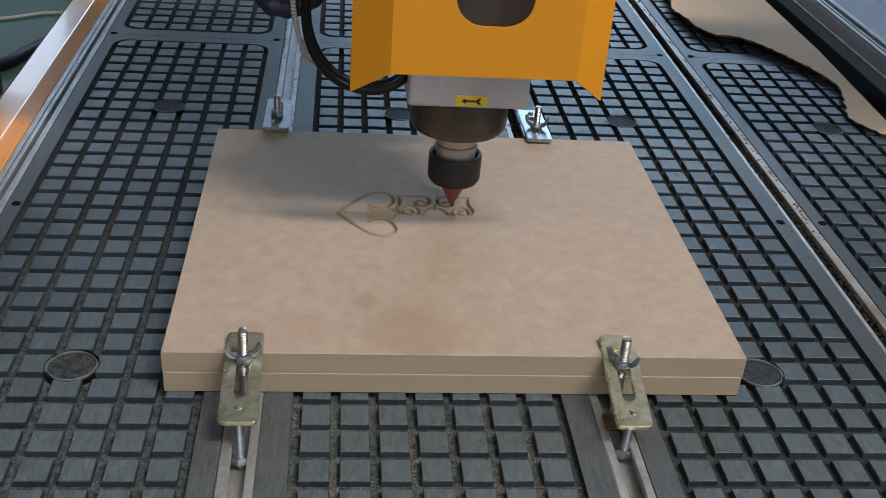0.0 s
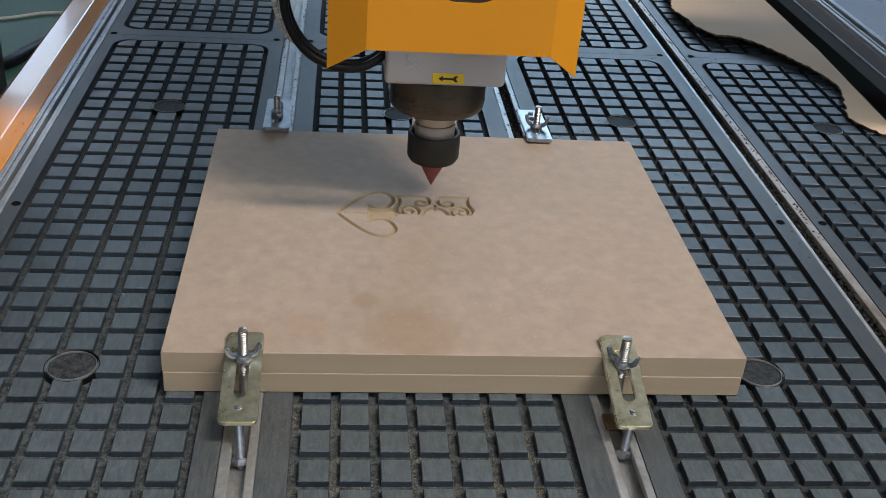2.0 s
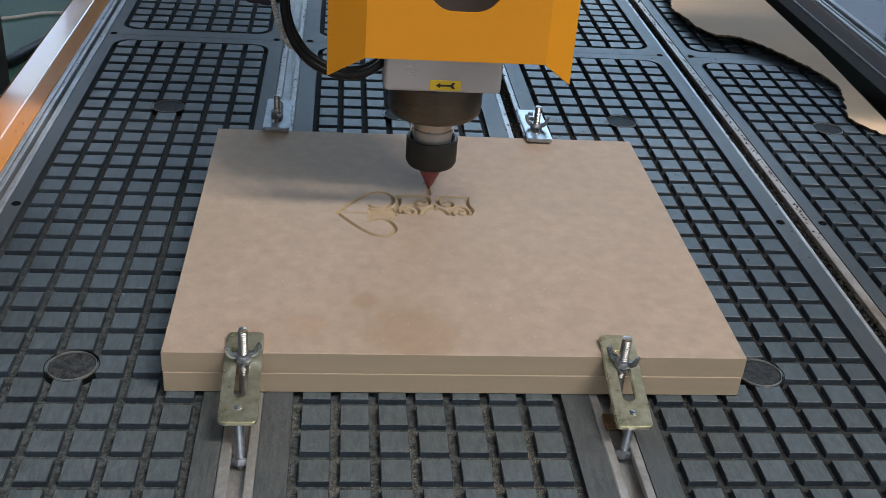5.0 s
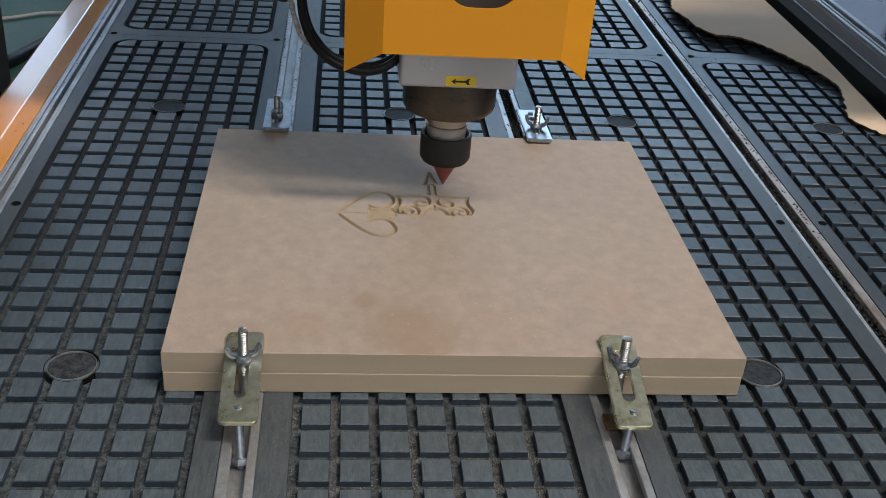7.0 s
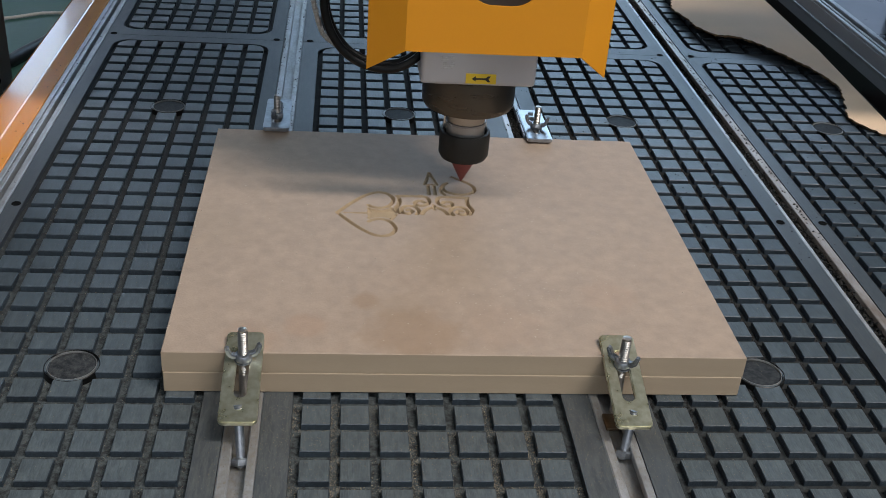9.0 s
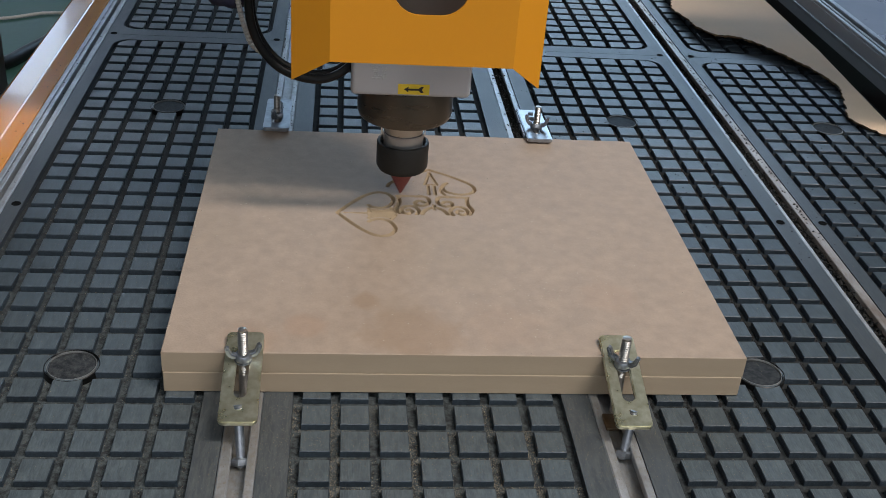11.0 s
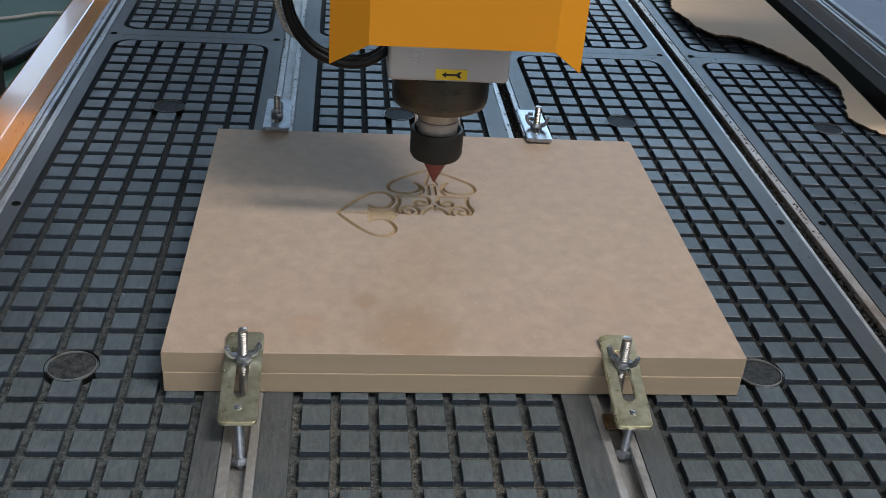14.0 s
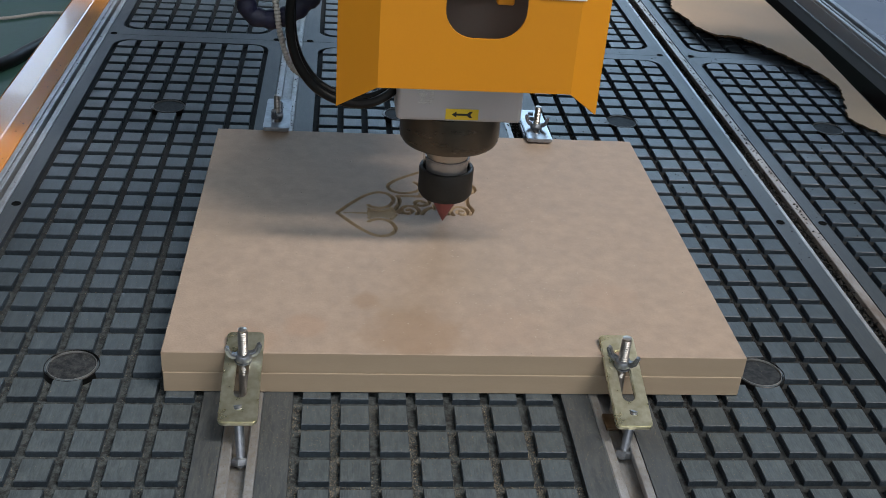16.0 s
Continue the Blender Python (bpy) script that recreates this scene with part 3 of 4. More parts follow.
# ---- clamps ----
def stud_bm(r, z0, z1, thread_from, pitch=0.0017):
    rings = [(0, z0), (r * 0.96, z0)]
    z = z0
    if thread_from > z0:
        rings.append((r, thread_from))
        z = thread_from
    while z < z1 - pitch:
        rings += [(r, z + pitch * 0.25), (r * 0.80, z + pitch * 0.75)]
        z += pitch
    rings += [(r * 0.9, z1 - 0.0003), (r * 0.7, z1), (0, z1)]
    return lathe(bmesh.new(), rings, 20)


def clamp_plate():
    """A flat steel strap with a long slot and a hole: length along -y, from its grip end at y = 0."""
    w, ln, th = 0.0137, 0.0865, 0.0042
    bm = bmesh.new()
    outer = rounded(-w, w, -ln, 0, 0.004, 4)
    slot = rounded(-0.0047, 0.0047, -0.0635, -0.016, 0.0046, 4)
    n = len(outer)
    for z, flip in ((0, True), (th, False)):
        vo = [bm.verts.new((x, y, z)) for x, y in outer]
        vi = [bm.verts.new((x, y, z)) for x, y in slot]
        for i in range(n):
            j = (i + 1) % n
            bm.faces.new((vo[i], vi[i], vi[j], vo[j]) if flip else (vo[i], vo[j], vi[j], vi[i]))
    bm.verts.ensure_lookup_table()
    v = bm.verts
    for i in range(n):
        j = (i + 1) % n
        bm.faces.new((v[i], v[j], v[2 * n + j], v[2 * n + i]))
        bm.faces.new((v[n + j], v[n + i], v[3 * n + i], v[3 * n + j]))
    bmesh.ops.recalc_face_normals(bm, faces=bm.faces)
    rim = [e for e in bm.edges if e.is_manifold and abs(e.calc_face_angle() - math.pi / 2) < 0.05 and abs(e.verts[0].co.z - e.verts[1].co.z) < 1e-6]
    bmesh.ops.bevel(bm, geom=rim, offset=0.0008, segments=2, affect="EDGES")
    return bm


def wing_nut():
    bm = lathe(bmesh.new(), [(0.0040, 0), (0.0064, 0), (0.0066, 0.001), (0.0060, 0.0038), (0.0052, 0.0050), (0.0040, 0.0050)], 24)
    for s in (-1, 1):
        pts = [(0.0048, 0.0008), (0.0085, 0.0016), (0.0118, 0.0050), (0.0136, 0.0110), (0.0124, 0.0132), (0.0104, 0.0122), (0.0082, 0.0066), (0.0046, 0.0052)]
        b2 = bmesh.new()
        lo = [b2.verts.new((s * x, -0.0025, z)) for x, z in pts]
        hi = [b2.verts.new((s * x, 0.0025, z)) for x, z in pts]
        m = len(pts)
        for i in range(m):
            b2.faces.new((lo[i], lo[(i + 1) % m], hi[(i + 1) % m], hi[i]))
        rims = [b2.faces.new(lo[::-1]), b2.faces.new(hi)]
        bmesh.ops.recalc_face_normals(b2, faces=b2.faces)
        bmesh.ops.bevel(b2, geom=[e for f in rims for e in f.edges], offset=0.0011, segments=2, affect="EDGES")
        tmp = bpy.data.meshes.new("tmp")
        b2.to_mesh(tmp)
        b2.free()
        bm.from_mesh(tmp)
        bpy.data.meshes.remove(tmp)
    return bm


def hold_down_clamp(x, y_grip, facing, slope, stud_at, wing_turn, lean, plate_mat, label, stud_top=0.027):
    """facing 1: the strap runs towards the viewer from its grip on the board; -1: away."""
    root = tagged(empty("hold_down_clamp", (x, y_grip, TOP)), label, "clamp", "hold-down clamps")
    root.rotation_euler = (0, 0, 0 if facing == 1 else math.pi)
    tilt = pose(0, 0, 0.0022, slope, 0, 0)
    plate = part("strap", clamp_plate(), plate_mat, root, "slotted zinc-plated steel strap", True)
    plate.matrix_basis = tilt
    top_z = -stud_at * math.tan(radians(slope)) + 0.0022 + 0.0046
    st = part("stud", stud_bm(0.0038, -TOP - 0.010, stud_top, -0.012), STUD, root, "threaded steel stud", True)
    st.matrix_basis = pose(0, -stud_at, 0)
    wn = part("wing_nut", wing_nut(), ZINC_BRIGHT, root, "bright zinc wing nut", True)
    wn.matrix_basis = pose(0, -stud_at, top_z + 0.0005, slope * 0.6, 0, wing_turn)
    ws = part("washer", lathe(bmesh.new(), [(0.0042, 0), (0.0066, 0), (0.0066, 0.0010), (0.0042, 0.0010)], 24), ZINC_BRIGHT, root, "", True)
    ws.matrix_basis = pose(0, -stud_at, top_z - 0.0008, slope, 0, 0)
    end = 0.0735
    hz = -end * math.tan(radians(slope)) + 0.0022
    low_end = (-TOP - 0.0105 - hz) / math.cos(radians(lean[0]))
    bolt = part("jack_bolt", stud_bm(0.0035, low_end, 0.0062, 0.0), ZINC_BRIGHT, root, "plain steel jack bolt", True)
    bolt.matrix_basis = pose(0, -end, hz) @ pose(0, 0, 0, lean[0], lean[1], 0)
    nut = part("hex_nut", lathe(bmesh.new(), [(0.004, 0), (0.0062, 0), (0.0070, 0.0008), (0.0070, 0.0046), (0.0062, 0.0054), (0.004, 0.0054)], 6), ZINC_BRIGHT, root, "hexagonal steel nut")
    nut.matrix_basis = pose(0, -end, hz) @ pose(0, 0, 0, lean[0], lean[1], 0) @ pose(0, 0, low_end + 0.0015, 0, 0, 20)
    return root


FRONT = "zinc-plated slotted strap clamp holding the front edge of the board"
BACK = "bright steel strap clamp holding the back edge of the board"
hold_down_clamp(0.2285, -0.1850, 1, 12.2, 0.028, 12, (-30, -5), ZINC, FRONT)
second = hold_down_clamp(0.5130, -0.1825, 1, 15.5, 0.030, -38, (-24, 12), ZINC, FRONT, 0.0235)
part("slot_block", bbox(-0.0150, -0.0050, -0.0660, -0.0480, -TOP - 0.0005, -TOP + 0.0022, 0.0009, seg=2), BRASS, second, "dull brass-coloured block lying in the slot", True)
hold_down_clamp(0.2285, 0.1905, -1, 1.5, 0.031, 75, (-6, 0), ZINC_BRIGHT, BACK, 0.031)
hold_down_clamp(0.5110, 0.1835, -1, 1.5, 0.032, -20, (-6, 0), ZINC_BRIGHT, BACK, 0.031)


# ---- spindle head: its origin is the cutter's tip ----
head = tagged(empty("spindle_head", (0.39, 0.05, TOP)), "router spindle under a bent yellow sheet-metal cover", "spindle head")
part("cutter", lathe(bmesh.new(), [(0.0004, 0), (0.0046, 0.0082), (0.0116, 0.0225), (0.0118, 0.0340)], 32), RED, head, "dull red conical engraving cutter", True)
part("collet_nut", lathe(bmesh.new(), [(0.0090, 0.0280), (0.0205, 0.0280), (0.0225, 0.0287), (0.0243, 0.0320), (0.0245, 0.0335), (0.0245, 0.0550), (0.0241, 0.0560), (0.0232, 0.0565), (0.0218, 0.0565), (0.0206, 0.0555), (0.0204, 0.0460), (0.0150, 0.0455)], 64), BLACK_STEEL, head, "matt black collet nut", True)
part("shaft", lathe(bmesh.new(), [(0.0192, 0.044), (0.0192, 0.0648), (0.0196, 0.0652), (0.0199, 0.0657), (0.0199, 0.0664), (0.0194, 0.0669), (0.0180, 0.0672)], 64), BAND, head, "polished steel collet with a bright ring", True)
part("spindle_collar", lathe(bmesh.new(), [(0.0180, 0.0662), (0.0187, 0.0668), (0.0187, 0.0830), (0.0165, 0.0840)], 64), SATIN, head, "satin steel spindle shaft", True)
for a in (165, 15):
    part("wrench_key", box(bmesh.new(), 0.0192, 0.0218, -0.0012, 0.0012, 0.0545, 0.0680, 0.0006), CHROME, head).matrix_basis = pose(0, 0, 0, 0, 0, a)
part("nose", lathe(bmesh.new(), [(0.0170, 0.0825), (0.0380, 0.0830), (0.0420, 0.0842), (0.0437, 0.0868), (0.0440, 0.0900), (0.0440, 0.1212)], 72), STEEL, head, "dark turned steel spindle nose", True)
body = part("motor_body", box(bmesh.new(), -0.0510, 0.0530, -0.053, 0.051, 0.1212, 0.420, 0.004, 3), ALU_BODY, head, "satin grey aluminium motor body", True)
lab = part("sticker", bbox(-0.0103, 0.0169, -0.0536, -0.0530, 0.1238, 0.1332, 0.0002), STICKER, body, "yellow sticker with a black direction arrow")
bm = bmesh.new()
arrow = [(-0.0062, 0), (-0.0020, 0.0026), (-0.0020, 0.0009), (0.0075, 0.0009), (0.0098, 0.0028), (0.0125, 0.0028), (0.0105, 0), (0.0125, -0.0028), (0.0098, -0.0028), (0.0075, -0.0009), (-0.0020, -0.0009), (-0.0020, -0.0026)]
bm.faces.new([bm.verts.new((x * 0.92 + 0.0005, -0.05375, 0.1285 + z)) for x, z in arrow])
part("arrow", bm, INK, body, "black arrow pointing sideways")
bm = bmesh.new()
rnd = random.Random(5)
for i in range(8):
    for j in range(7):
        if rnd.random() < 0.62:
            box(bm, -0.0352 + i * 0.0018, -0.0352 + i * 0.0018 + 0.0016, -0.0533, -0.0530, 0.1365 + j * 0.0018, 0.1365 + j * 0.0018 + 0.0016)
part("type_plate", bm, GREY_PRINT, body, "faint grey printed square")

# bent cover: front panel with a rounded opening and two swept wings
PY_F, PZ0, PZ1 = -0.108, 0.1710, 0.46
XL, XR = -0.0690, 0.0785


def cover_front():
    bm = bmesh.new()
    hx0, hx1, hz0, hz1, r = -0.0215, 0.0385, 0.2120, 0.330, 0.022
    inner = rounded(hx0, hx1, hz0, hz1, r, 8)
    quad = ((XR, PZ1), (XL, PZ1), (XL, PZ0), (XR, PZ0))
    th = 0.0020
    rows = []
    for y in (PY_F, PY_F + th):
        vi = [bm.verts.new((x, y, z)) for x, z in inner]
        vo = [bm.verts.new((x, y, z)) for x, z in quad]
        n = len(vi)
        for i in range(n):
            j = (i + 1) % n
            a, b = vo[i // 9], vo[j // 9]
            bm.faces.new((vi[i], vi[j], a) if a is b else (vi[i], vi[j], b, a))
        rows.append((vi, vo))
    for k in (0, 1):
        p, q = rows[0][k], rows[1][k]
        for i in range(len(p)):
            j = (i + 1) % len(p)
            bm.faces.new((p[i], p[j], q[j], q[i]))
    bmesh.ops.recalc_face_normals(bm, faces=bm.faces)
    return bm


def wing(side):
    """A swept side of the cover whose lower edge drops towards its outer corner, and the flange that runs back from it."""
    xi, xo = (XL, -0.0998) if side < 0 else (XR, 0.1042)
    th = 0.0020
    pts = [(xi, PY_F, PZ0), (xo, -0.0922, 0.1485), (xo, -0.0922, PZ1), (xi, PY_F, PZ1)]
    bm = bmesh.new()
    nrm = (Vector(pts[1]) - Vector(pts[0])).cross(Vector((0, 0, 1))).normalized() * th
    if nrm.y < 0:
        nrm = -nrm
    a = [bm.verts.new(p) for p in pts]
    b = [bm.verts.new(Vector(p) + nrm) for p in pts]
    bm.faces.new(a)
    bm.faces.new(b[::-1])
    for i in range(4):
        bm.faces.new((a[i], a[(i + 1) % 4], b[(i + 1) % 4], b[i]))
    bmesh.ops.recalc_face_normals(bm, faces=bm.faces)
    return bm


cover = part("cover", cover_front(), YELLOW, head, "bright orange-yellow sheet cover with a rounded opening")
part("cover_wing", wing(-1), YELLOW, cover)
part("cover_wing", wing(1), YELLOW, cover)
# seen through the opening
part("inner_plate", bbox(-0.060, 0.070, -0.0600, -0.0550, 0.18, 0.46, 0.001), INNER, cover, "dull grey-brown inner plate")
part("inner_bracket", bbox(0.019, 0.032, -0.085, -0.061, 0.2310, 0.30, 0.001), YELLOW, cover, "small orange bracket")
part("inner_terminal", bbox(-0.040, 0.014, -0.078, -0.0605, 0.2320, 0.30, 0.002), BLACK_STEEL, cover, "black terminal block")
# paper label stuck across the edge of the opening
lbl = part("paper_label", bbox(0.0470, 0.0815, -0.1088, -0.1081, 0.2440, 0.282, 0.0003), PAPER, cover, "white paper label with unreadable small print")
bm = bmesh.new()
for i in range(5):
    for j in range(3):
        box(bm, 0.0535 + i * 0.0045, 0.0535 + i * 0.0045 + 0.0022 + 0.001 * (i % 2), -0.1091, -0.1088, 0.2480 + j * 0.0042, 0.2500 + j * 0.0042)
part("print", bm, INK, lbl)

# unseen block behind the motor, added to stop light between head and beam
part("shadow_block", box(bmesh.new(), -0.086, 0.088, 0.052, 0.16, 0.185, 0.70, 0.003, 2), BROWN, head, "dark unseen block behind the motor, added to fill out its shadow")

# hoses that hang beside the head
loop = [(-0.118, -0.042, 0.262), (-0.1295, -0.045, 0.2332), (-0.136, -0.045, 0.2152), (-0.1369, -0.045, 0.1972), (-0.1352, -0.045, 0.1788), (-0.1290, -0.045, 0.1610),
        (-0.1172, -0.045, 0.1448), (-0.1017, -0.045, 0.1352), (-0.0834, -0.045, 0.1312), (-0.0673, -0.044, 0.1338), (-0.0515, -0.038, 0.1430), (-0.0440, -0.028, 0.155), (-0.040, -0.020, 0.18)]
part("hose", tube(bmesh.new(), loop, 0.0038, 14), HOSE, head, "glossy black coolant hose", True)
part("hose", tube(bmesh.new(), [(x * 0.992, y + 0.0080, z + 0.0020) for x, y, z in loop], 0.0034, 14), HOSE, head, "glossy black coolant hose", True)
part("conduit", tube(bmesh.new(), [(-0.152, -0.022, 0.262), (-0.1506, -0.025, 0.2174), (-0.1485, -0.025, 0.2039), (-0.1464, -0.025, 0.1854), (-0.1425, -0.025, 0.169), (-0.1375, -0.025, 0.1548), (-0.1290, -0.030, 0.1490), (-0.1150, -0.030, 0.1400), (-0.0990, -0.030, 0.1325), (-0.080, -0.030, 0.1315), (-0.060, -0.030, 0.1390), (-0.046, -0.024, 0.160)], 0.0023, 10, 0.0004, 0.0030, 0.0008), CONDUIT, head, "pale corrugated conduit", True)
part("cable_sleeve", tube(bmesh.new(), [(-0.170, -0.010, 0.262), (-0.1751, -0.015, 0.2230), (-0.1737, -0.015, 0.2050), (-0.1691, -0.015, 0.1935), (-0.1588, -0.015, 0.1900), (-0.1465, -0.015, 0.1905), (-0.1352, -0.013, 0.1960), (-0.1261, -0.010, 0.2034), (-0.1194, -0.008, 0.2120), (-0.112, -0.004, 0.250)], 0.0078, 16, 0.0008, 0.012, 0.003), NAVY, head, "wrinkled navy blue cable sleeve", True)

# ---- gantry ----
gantry = tagged(empty("gantry", (0, 0.05, 0)), "dark steel gantry that carries the spindle across the table", "gantry")
part("beam", box(bmesh.new(), -0.45, 1.35, 0.11, 0.30, 0.36, 0.72, 0.01, 2), BROWN, gantry)
part("carriage", box(bmesh.new(), -0.10, 0.92, 0.06, 0.112, 0.40, 0.70, 0.006, 2), BROWN, gantry)
for x0, x1 in ((-0.40, -0.207), (1.16, 1.36)):
    bm = bmesh.new()
    pts = [(0.60, -0.19), (0.655, -0.19), (0.655, 0.30), (0.42, 0.74), (0.10, 0.74), (0.10, 0.36), (0.36, 0.36), (0.60, 0.20)]
    a = [bm.verts.new((x0, y, z)) for y, z in pts]
    c = [bm.verts.new((x1, y, z)) for y, z in pts]
    n = len(pts)
    for i in range(n):
        bm.faces.new((a[i], a[(i + 1) % n], c[(i + 1) % n], c[i]))
    bm.faces.new(a[::-1])
    bm.faces.new(c)
    bmesh.ops.recalc_face_normals(bm, faces=bm.faces)
    box(bm, *((-0.2072, -0.0995) if x0 < 0 else (1.101, 1.1602)), 0.60, 0.655, -0.19, -0.135)
    part("leg", bm, BROWN, gantry)


# ---- scrap board ----
def scrap_board():
    rnd = random.Random(11)
    edge = [(0.826, 1.02), (0.834, 0.90), (0.830, 0.824), (0.820, 0.773), (0.829, 0.727), (0.836, 0.680), (0.854, 0.650), (0.889, 0.641),
            (0.925, 0.590), (0.957, 0.525), (0.970, 0.468), (0.963, 0.431), (0.945, 0.370), (0.951, 0.347), (0.971, 0.315)]
    line = spline(edge, 0.004)
    pts = [(p.x + rnd.uniform(-0.0022, 0.0022), p.y + rnd.uniform(-0.0022, 0.0022)) for p in line]
    pts += [(0.990, 0.30), (0.994, 0.60), (0.998, 1.02)]
    bm = bmesh.new()
    def rise(y):
        return 0.0006 + 0.010 * min(1, max(0, (y - 0.32) / 0.30))
    lo = [bm.verts.new((x + rnd.uniform(0.0005, 0.0025), y + rnd.uniform(0.0005, 0.0025), rise(y))) for x, y in pts]
    hi = [bm.verts.new((x, y, rise(y) + 0.0035)) for x, y in pts]
    n = len(pts)
    f = bm.faces.new(hi)
    g = bm.faces.new(lo[::-1])
    for i in range(n):
        s = bm.faces.new((lo[i], lo[(i + 1) % n], hi[(i + 1) % n], hi[i]))
        s.material_index = 1
    bmesh.ops.recalc_face_normals(bm, faces=bm.faces)
    bmesh.ops.triangulate(bm, faces=[f, g])
    return bm


tagged(part("scrap_board", scrap_board(), [SCRAP, SCRAP_EDGE]), "broken pale brown MDF offcut with a ragged edge", "offcut board")

# ---- cable and hose on the floor ----
tagged(part("floor_hose", tube(bmesh.new(), [(-1.05, 2.10, HALL_Z + 0.022), (-0.95, 2.30, HALL_Z + 0.022), (-0.79, 2.52, HALL_Z + 0.022), (-0.73, 2.68, HALL_Z + 0.022), (-0.60, 2.95, HALL_Z + 0.022), (-0.2, 3.2, HALL_Z + 0.022)], 0.022, 12, step=0.05), HOSE, None, "", True), "thick black hose lying on the green floor", "hose")
tagged(part("floor_cable", tube(bmesh.new(), [(-1.4, 2.85, HALL_Z + 0.008), (-0.95, 3.00, HALL_Z + 0.008), (-0.80, 3.09, HALL_Z + 0.008), (-0.72, 3.10, HALL_Z + 0.008)], 0.006, 8, step=0.04), CONDUIT, None, "", True), "thin pale cable lying on the green floor", "cable")


# ---- dust and chips ----
def grains(name, spots_, mat, label, seed, size):
    """Many tiny chips, joined into one object."""
    rnd = random.Random(seed)
    verts, faces = [], []
    for x, y, z in spots_:
        r = rnd.uniform(*size)
        a = rnd.uniform(0, 6.28)
        k = len(verts)
        st = rnd.uniform(0.4, 1.0)
        for t in range(3):
            verts.append((x + r * math.cos(a + 2.1 * t), y + r * st * math.sin(a + 2.1 * t), z))
        verts.append((x, y, z + r * rnd.uniform(0.3, 0.9)))
        faces += [(k, k + 1, k + 3), (k + 1, k + 2, k + 3), (k + 2, k, k + 3)]
    me = bpy.data.meshes.new(name)
    me.from_pydata(verts, [], faces)
    me.materials.append(mat)
    return tagged(new(name, me), label, "dust", kind="stuff")


rnd = random.Random(21)
pts = []
for k, fx in enumerate(FIELDS[:2]):
    for r in range(-13, 6):
        for c in range(8):
            if k == 1 and -7 <= r < 6:
                continue
            amount = max(0, rnd.gauss(0.6, 0.5)) * (1.0 if r < -4 else 0.45)
            for _ in range(int((34 if k == 0 else 400) * amount)):
                if rnd.random() < 0.55:
                    pts.append((fx - 0.0066 + c * PX + rnd.random() ** 1.5 * 0.0064, ROW0 + r * PY + rnd.random() * PY, -DEEP))
                else:
                    pts.append((fx + c * PX + rnd.uniform(-0.006, 0.022), ROW0 + r * PY - 0.0075 + rnd.random() * 0.007, -DEEP))
grains("sawdust", pts, DUST, "fine tan sawdust lying in the table grooves", 31, (0.00012, 0.00042))
pts = []
for _ in range(16000):
    pts.append((rnd.uniform(-0.02, 0.8), rnd.uniform(-0.40, 0.1), 0.0002))
for _ in range(9000):
    pts.append((rnd.uniform(SLOTS[0] - 0.02, 0.62), rnd.gauss(-0.25, 0.03), 0.0002))
pts = [p for p in pts if not (BX0 - 0.002 < p[0] < BX1 + 0.002 and BY0 - 0.002 < p[1] < BY1)]
pts = [p for p in pts if not any(fx - 0.0068 < p[0] < fx + 7 * PX and ((p[0] - fx) % PX > TW or (p[1] - ROW0) % PY > TD) for fx in FIELDS)]
grains("surface_dust", pts, DUST, "scattered specks of sawdust on the black pads", 32, (0.0001, 0.00035))
pts = []
for sx, n, wide in ((SLOTS[1], 7000, 0.0075), (SLOTS[2], 9000, 0.0075)):
    for _ in range(n):
        pts.append((sx + rnd.uniform(-wide, wide), rnd.uniform(0.2 if sx < 0.6 else -0.25, 1.2), -0.012 + rnd.random() ** 2 * 0.009))
for sx, n in ((SLOTS[1], 220), (SLOTS[2], 380)):
    for _ in range(n):
        pts.append((sx + rnd.choice((-1, 1, 1)) * rnd.gauss(0.0085, 0.0018), rnd.uniform(0.2 if sx < 0.6 else 0.05, 1.1), -0.0006))
grains("slot_chips", pts, DEBRIS, "dark chips and dust filling the table slots", 33, (0.0008, 0.0026))
pts = []
for k in (2, 2, 3):
    for _ in range(6000):
        c, r = rnd.randrange(8), rnd.uniform(-8, 30)
        pts.append((FIELDS[k] - 0.0035 + c * PX + rnd.gauss(0, 0.0012), r * PY, -DEEP))
grains("groove_chips", pts, DEBRIS, "dark chips lying in the panel grooves", 34, (0.0008, 0.0022))
pts = [(rnd.gauss(CX, 0.13), rnd.gauss(CY, 0.10), TOP + 0.0001) for _ in range(700)]
pts = [p for p in pts if BX0 < p[0] < BX1 and BY0 < p[1] < BY1 and not (CX - 0.1 < p[0] < CX + 0.05 and CY - 0.045 < p[1] < CY + 0.1)]
for _ in range(150):
    pts.append((rnd.gauss(0.45, 0.05), min(BY1 - 0.01, max(BY0 + 0.003, rnd.gauss(-0.14, 0.035))), TOP + 0.0001))
for _ in range(90):
    pts.append((BX0 + abs(rnd.gauss(0, 0.0015)) + 0.0004, rnd.uniform(BY0, BY1), TOP + 0.0001))
grains("board_chips", pts, PALE_CHIP, "tiny pale chips scattered on the MDF board", 35, (0.0002, 0.0011))

pts = []
for _ in range(900):
    x = rnd.uniform(0.52, 0.93)
    pts.append((x, rnd.uniform(0.0, 0.95), 0.0002))
for _ in range(160):
    pts.append((SLOTS[0] + rnd.choice((-0.011, 0.011)) + rnd.gauss(0, 0.0012), rnd.uniform(0.28, 0.9), -0.0002))
for _ in range(60):
    pts.append((rnd.uniform(-0.062, -0.026), rnd.uniform(0.1, 0.8), 0.0028))
pts = [p for p in pts if not (BX0 - 0.002 < p[0] < BX1 + 0.002 and p[1] < BY1 + 0.07)]
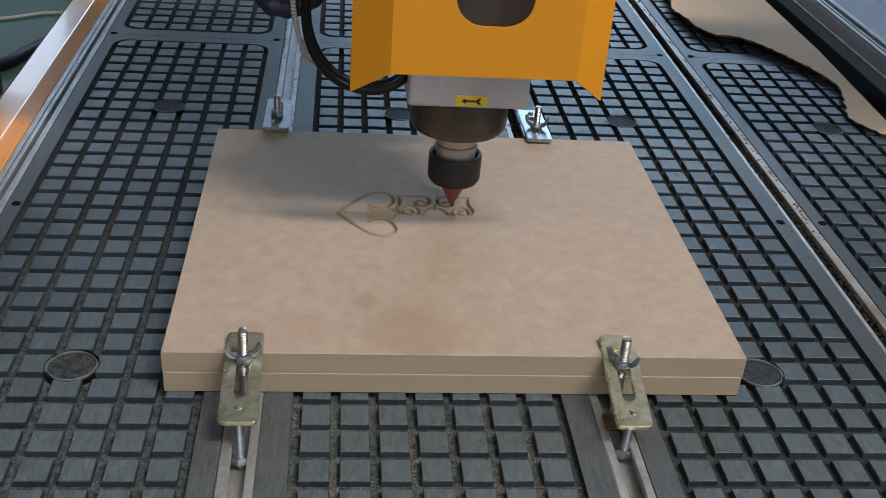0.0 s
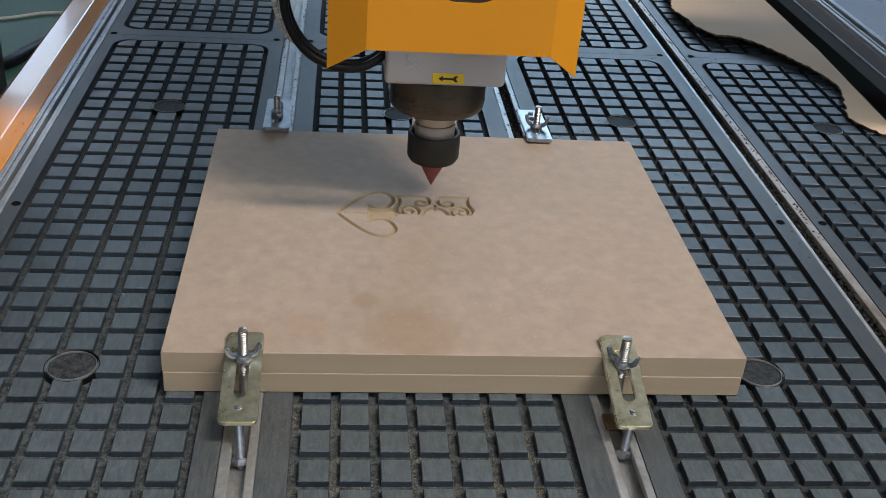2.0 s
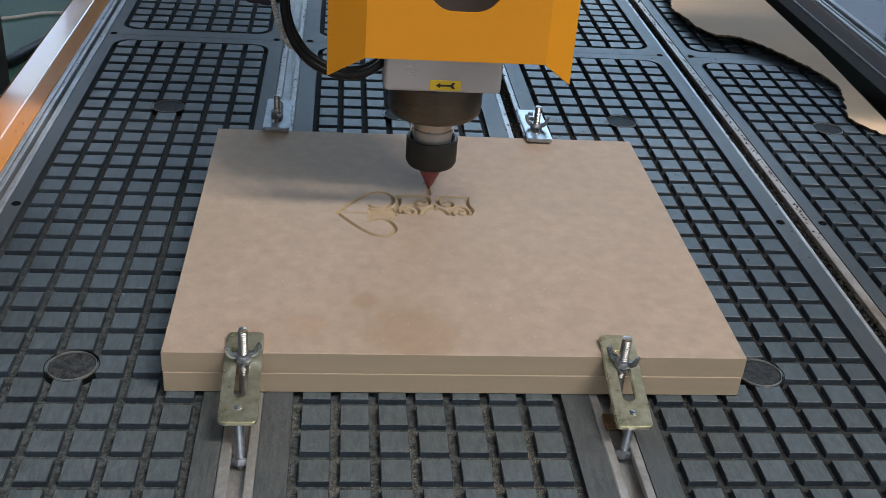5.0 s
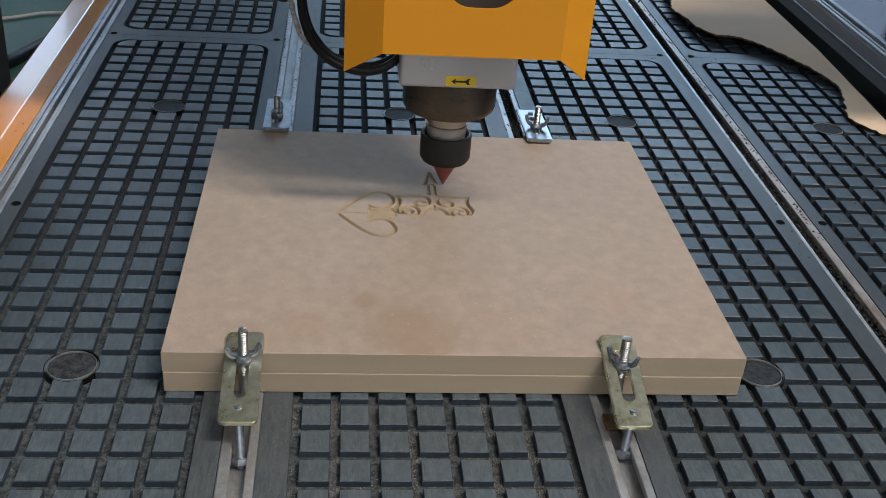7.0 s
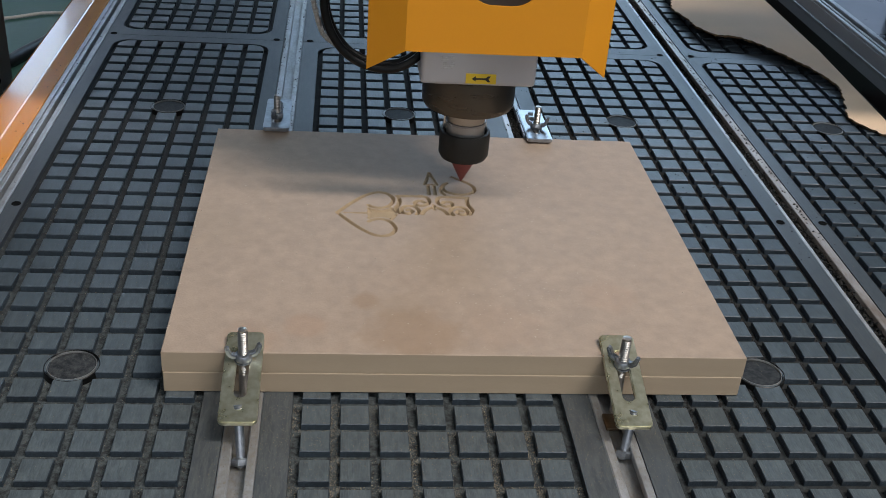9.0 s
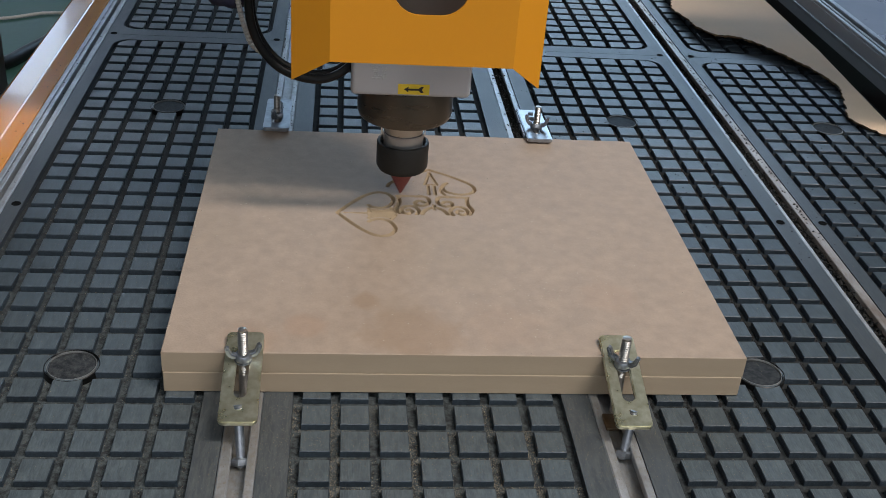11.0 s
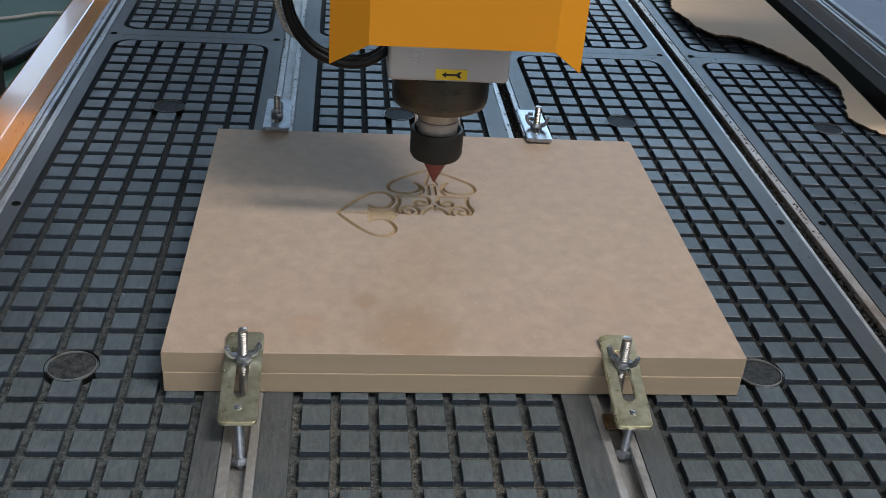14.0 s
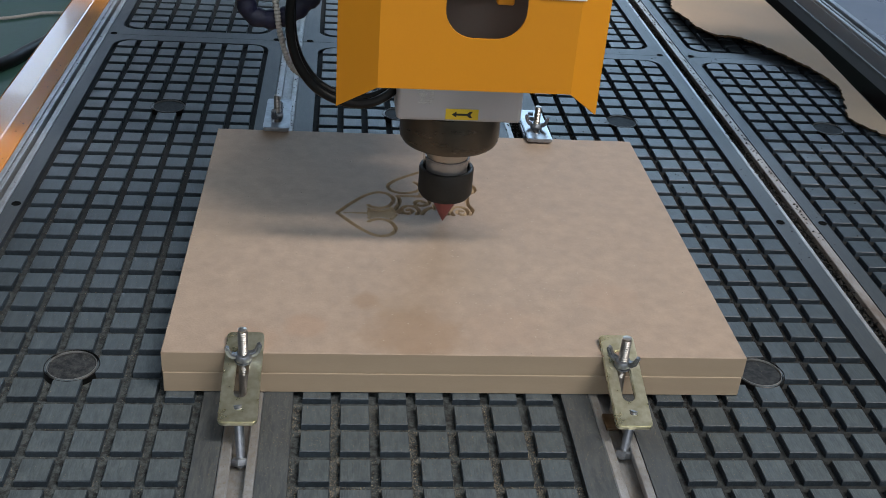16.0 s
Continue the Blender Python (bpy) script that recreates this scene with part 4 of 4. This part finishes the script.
grains("dark_specks", pts, DEBRIS, "dark specks scattered on the panels and rails", 36, (0.0004, 0.0014))

# ---- what moves ----
# seconds, x, y and height of the cutter's tip over the board
TIP = [
    (0.0, 0.4026, 0.0374, 0.0), (0.5, 0.3876, 0.0342, 0.0002), (1.0, 0.3872, 0.0344, 0.0156), (1.5, 0.3847, 0.0437, 0.0193),
    (2.0, 0.3836, 0.0573, 0.0116), (2.3, 0.3835, 0.0575, 0.0006), (2.5, 0.3835, 0.0575, -0.0004), (3.0, 0.3838, 0.0810, -0.0011), (3.5, 0.3789, 0.0790, 0.0016),
    (4.0, 0.3843, 0.1048, -0.0012), (4.2, 0.3860, 0.1056, -0.0009), (4.6, 0.3830, 0.0960, -0.0010), (5.1, 0.3840, 0.0720, -0.0010),
    (5.6, 0.3900, 0.0780, -0.0010), (6.0, 0.3955, 0.0660, -0.0010), (6.3, 0.3950, 0.0610, -0.0008), (6.5, 0.3937, 0.0649, -0.0012),
    (7.0, 0.3974, 0.0800, 0.0008), (7.5, 0.3978, 0.0734, -0.0015), (8.0, 0.4068, 0.0609, -0.0008), (8.5, 0.4225, 0.0623, -0.0006),
    (8.7, 0.4262, 0.0695, -0.0002), (9.0, 0.4163, 0.0882, 0.0008), (9.2, 0.3980, 0.1022, 0.0), (9.5, 0.3880, 0.1090, -0.0008), (9.9, 0.3660, 0.0920, -0.0010),
    (10.4, 0.3510, 0.0750, -0.0010), (10.9, 0.3530, 0.0630, -0.0010), (11.3, 0.3654, 0.0606, -0.0012), (11.5, 0.3687, 0.0623, -0.0004),
    (12.0, 0.3705, 0.0798, -0.0014), (12.5, 0.3791, 0.0738, 0.0002), (13.0, 0.3786, 0.0612, -0.0011), (13.5, 0.3832, 0.0537, 0.0102),
    (14.0, 0.3854, 0.0495, 0.0183), (14.5, 0.4014, 0.0144, 0.0199), (15.0, 0.4035, 0.0127, 0.0103), (15.2, 0.4030, 0.0138, 0.0030), (15.5, 0.4006, 0.0153, -0.0003),
    (16.0, 0.3917, 0.0054, 0.0010),
]


def motions():
    walk(head, [(t, pose(x, y, TOP + z)) for t, x, y, z in TIP])
    walk(gantry, [(t, pose(0, y, 0)) for t, x, y, z in TIP])
    for strip, t in UNCUT:
        walk(strip, [(0, pose(0, 0, 0)), (t, pose(0, 0, 0)), (t + 0.2, pose(0, 0, -0.0045)), (16, pose(0, 0, -0.0045))])


motions()
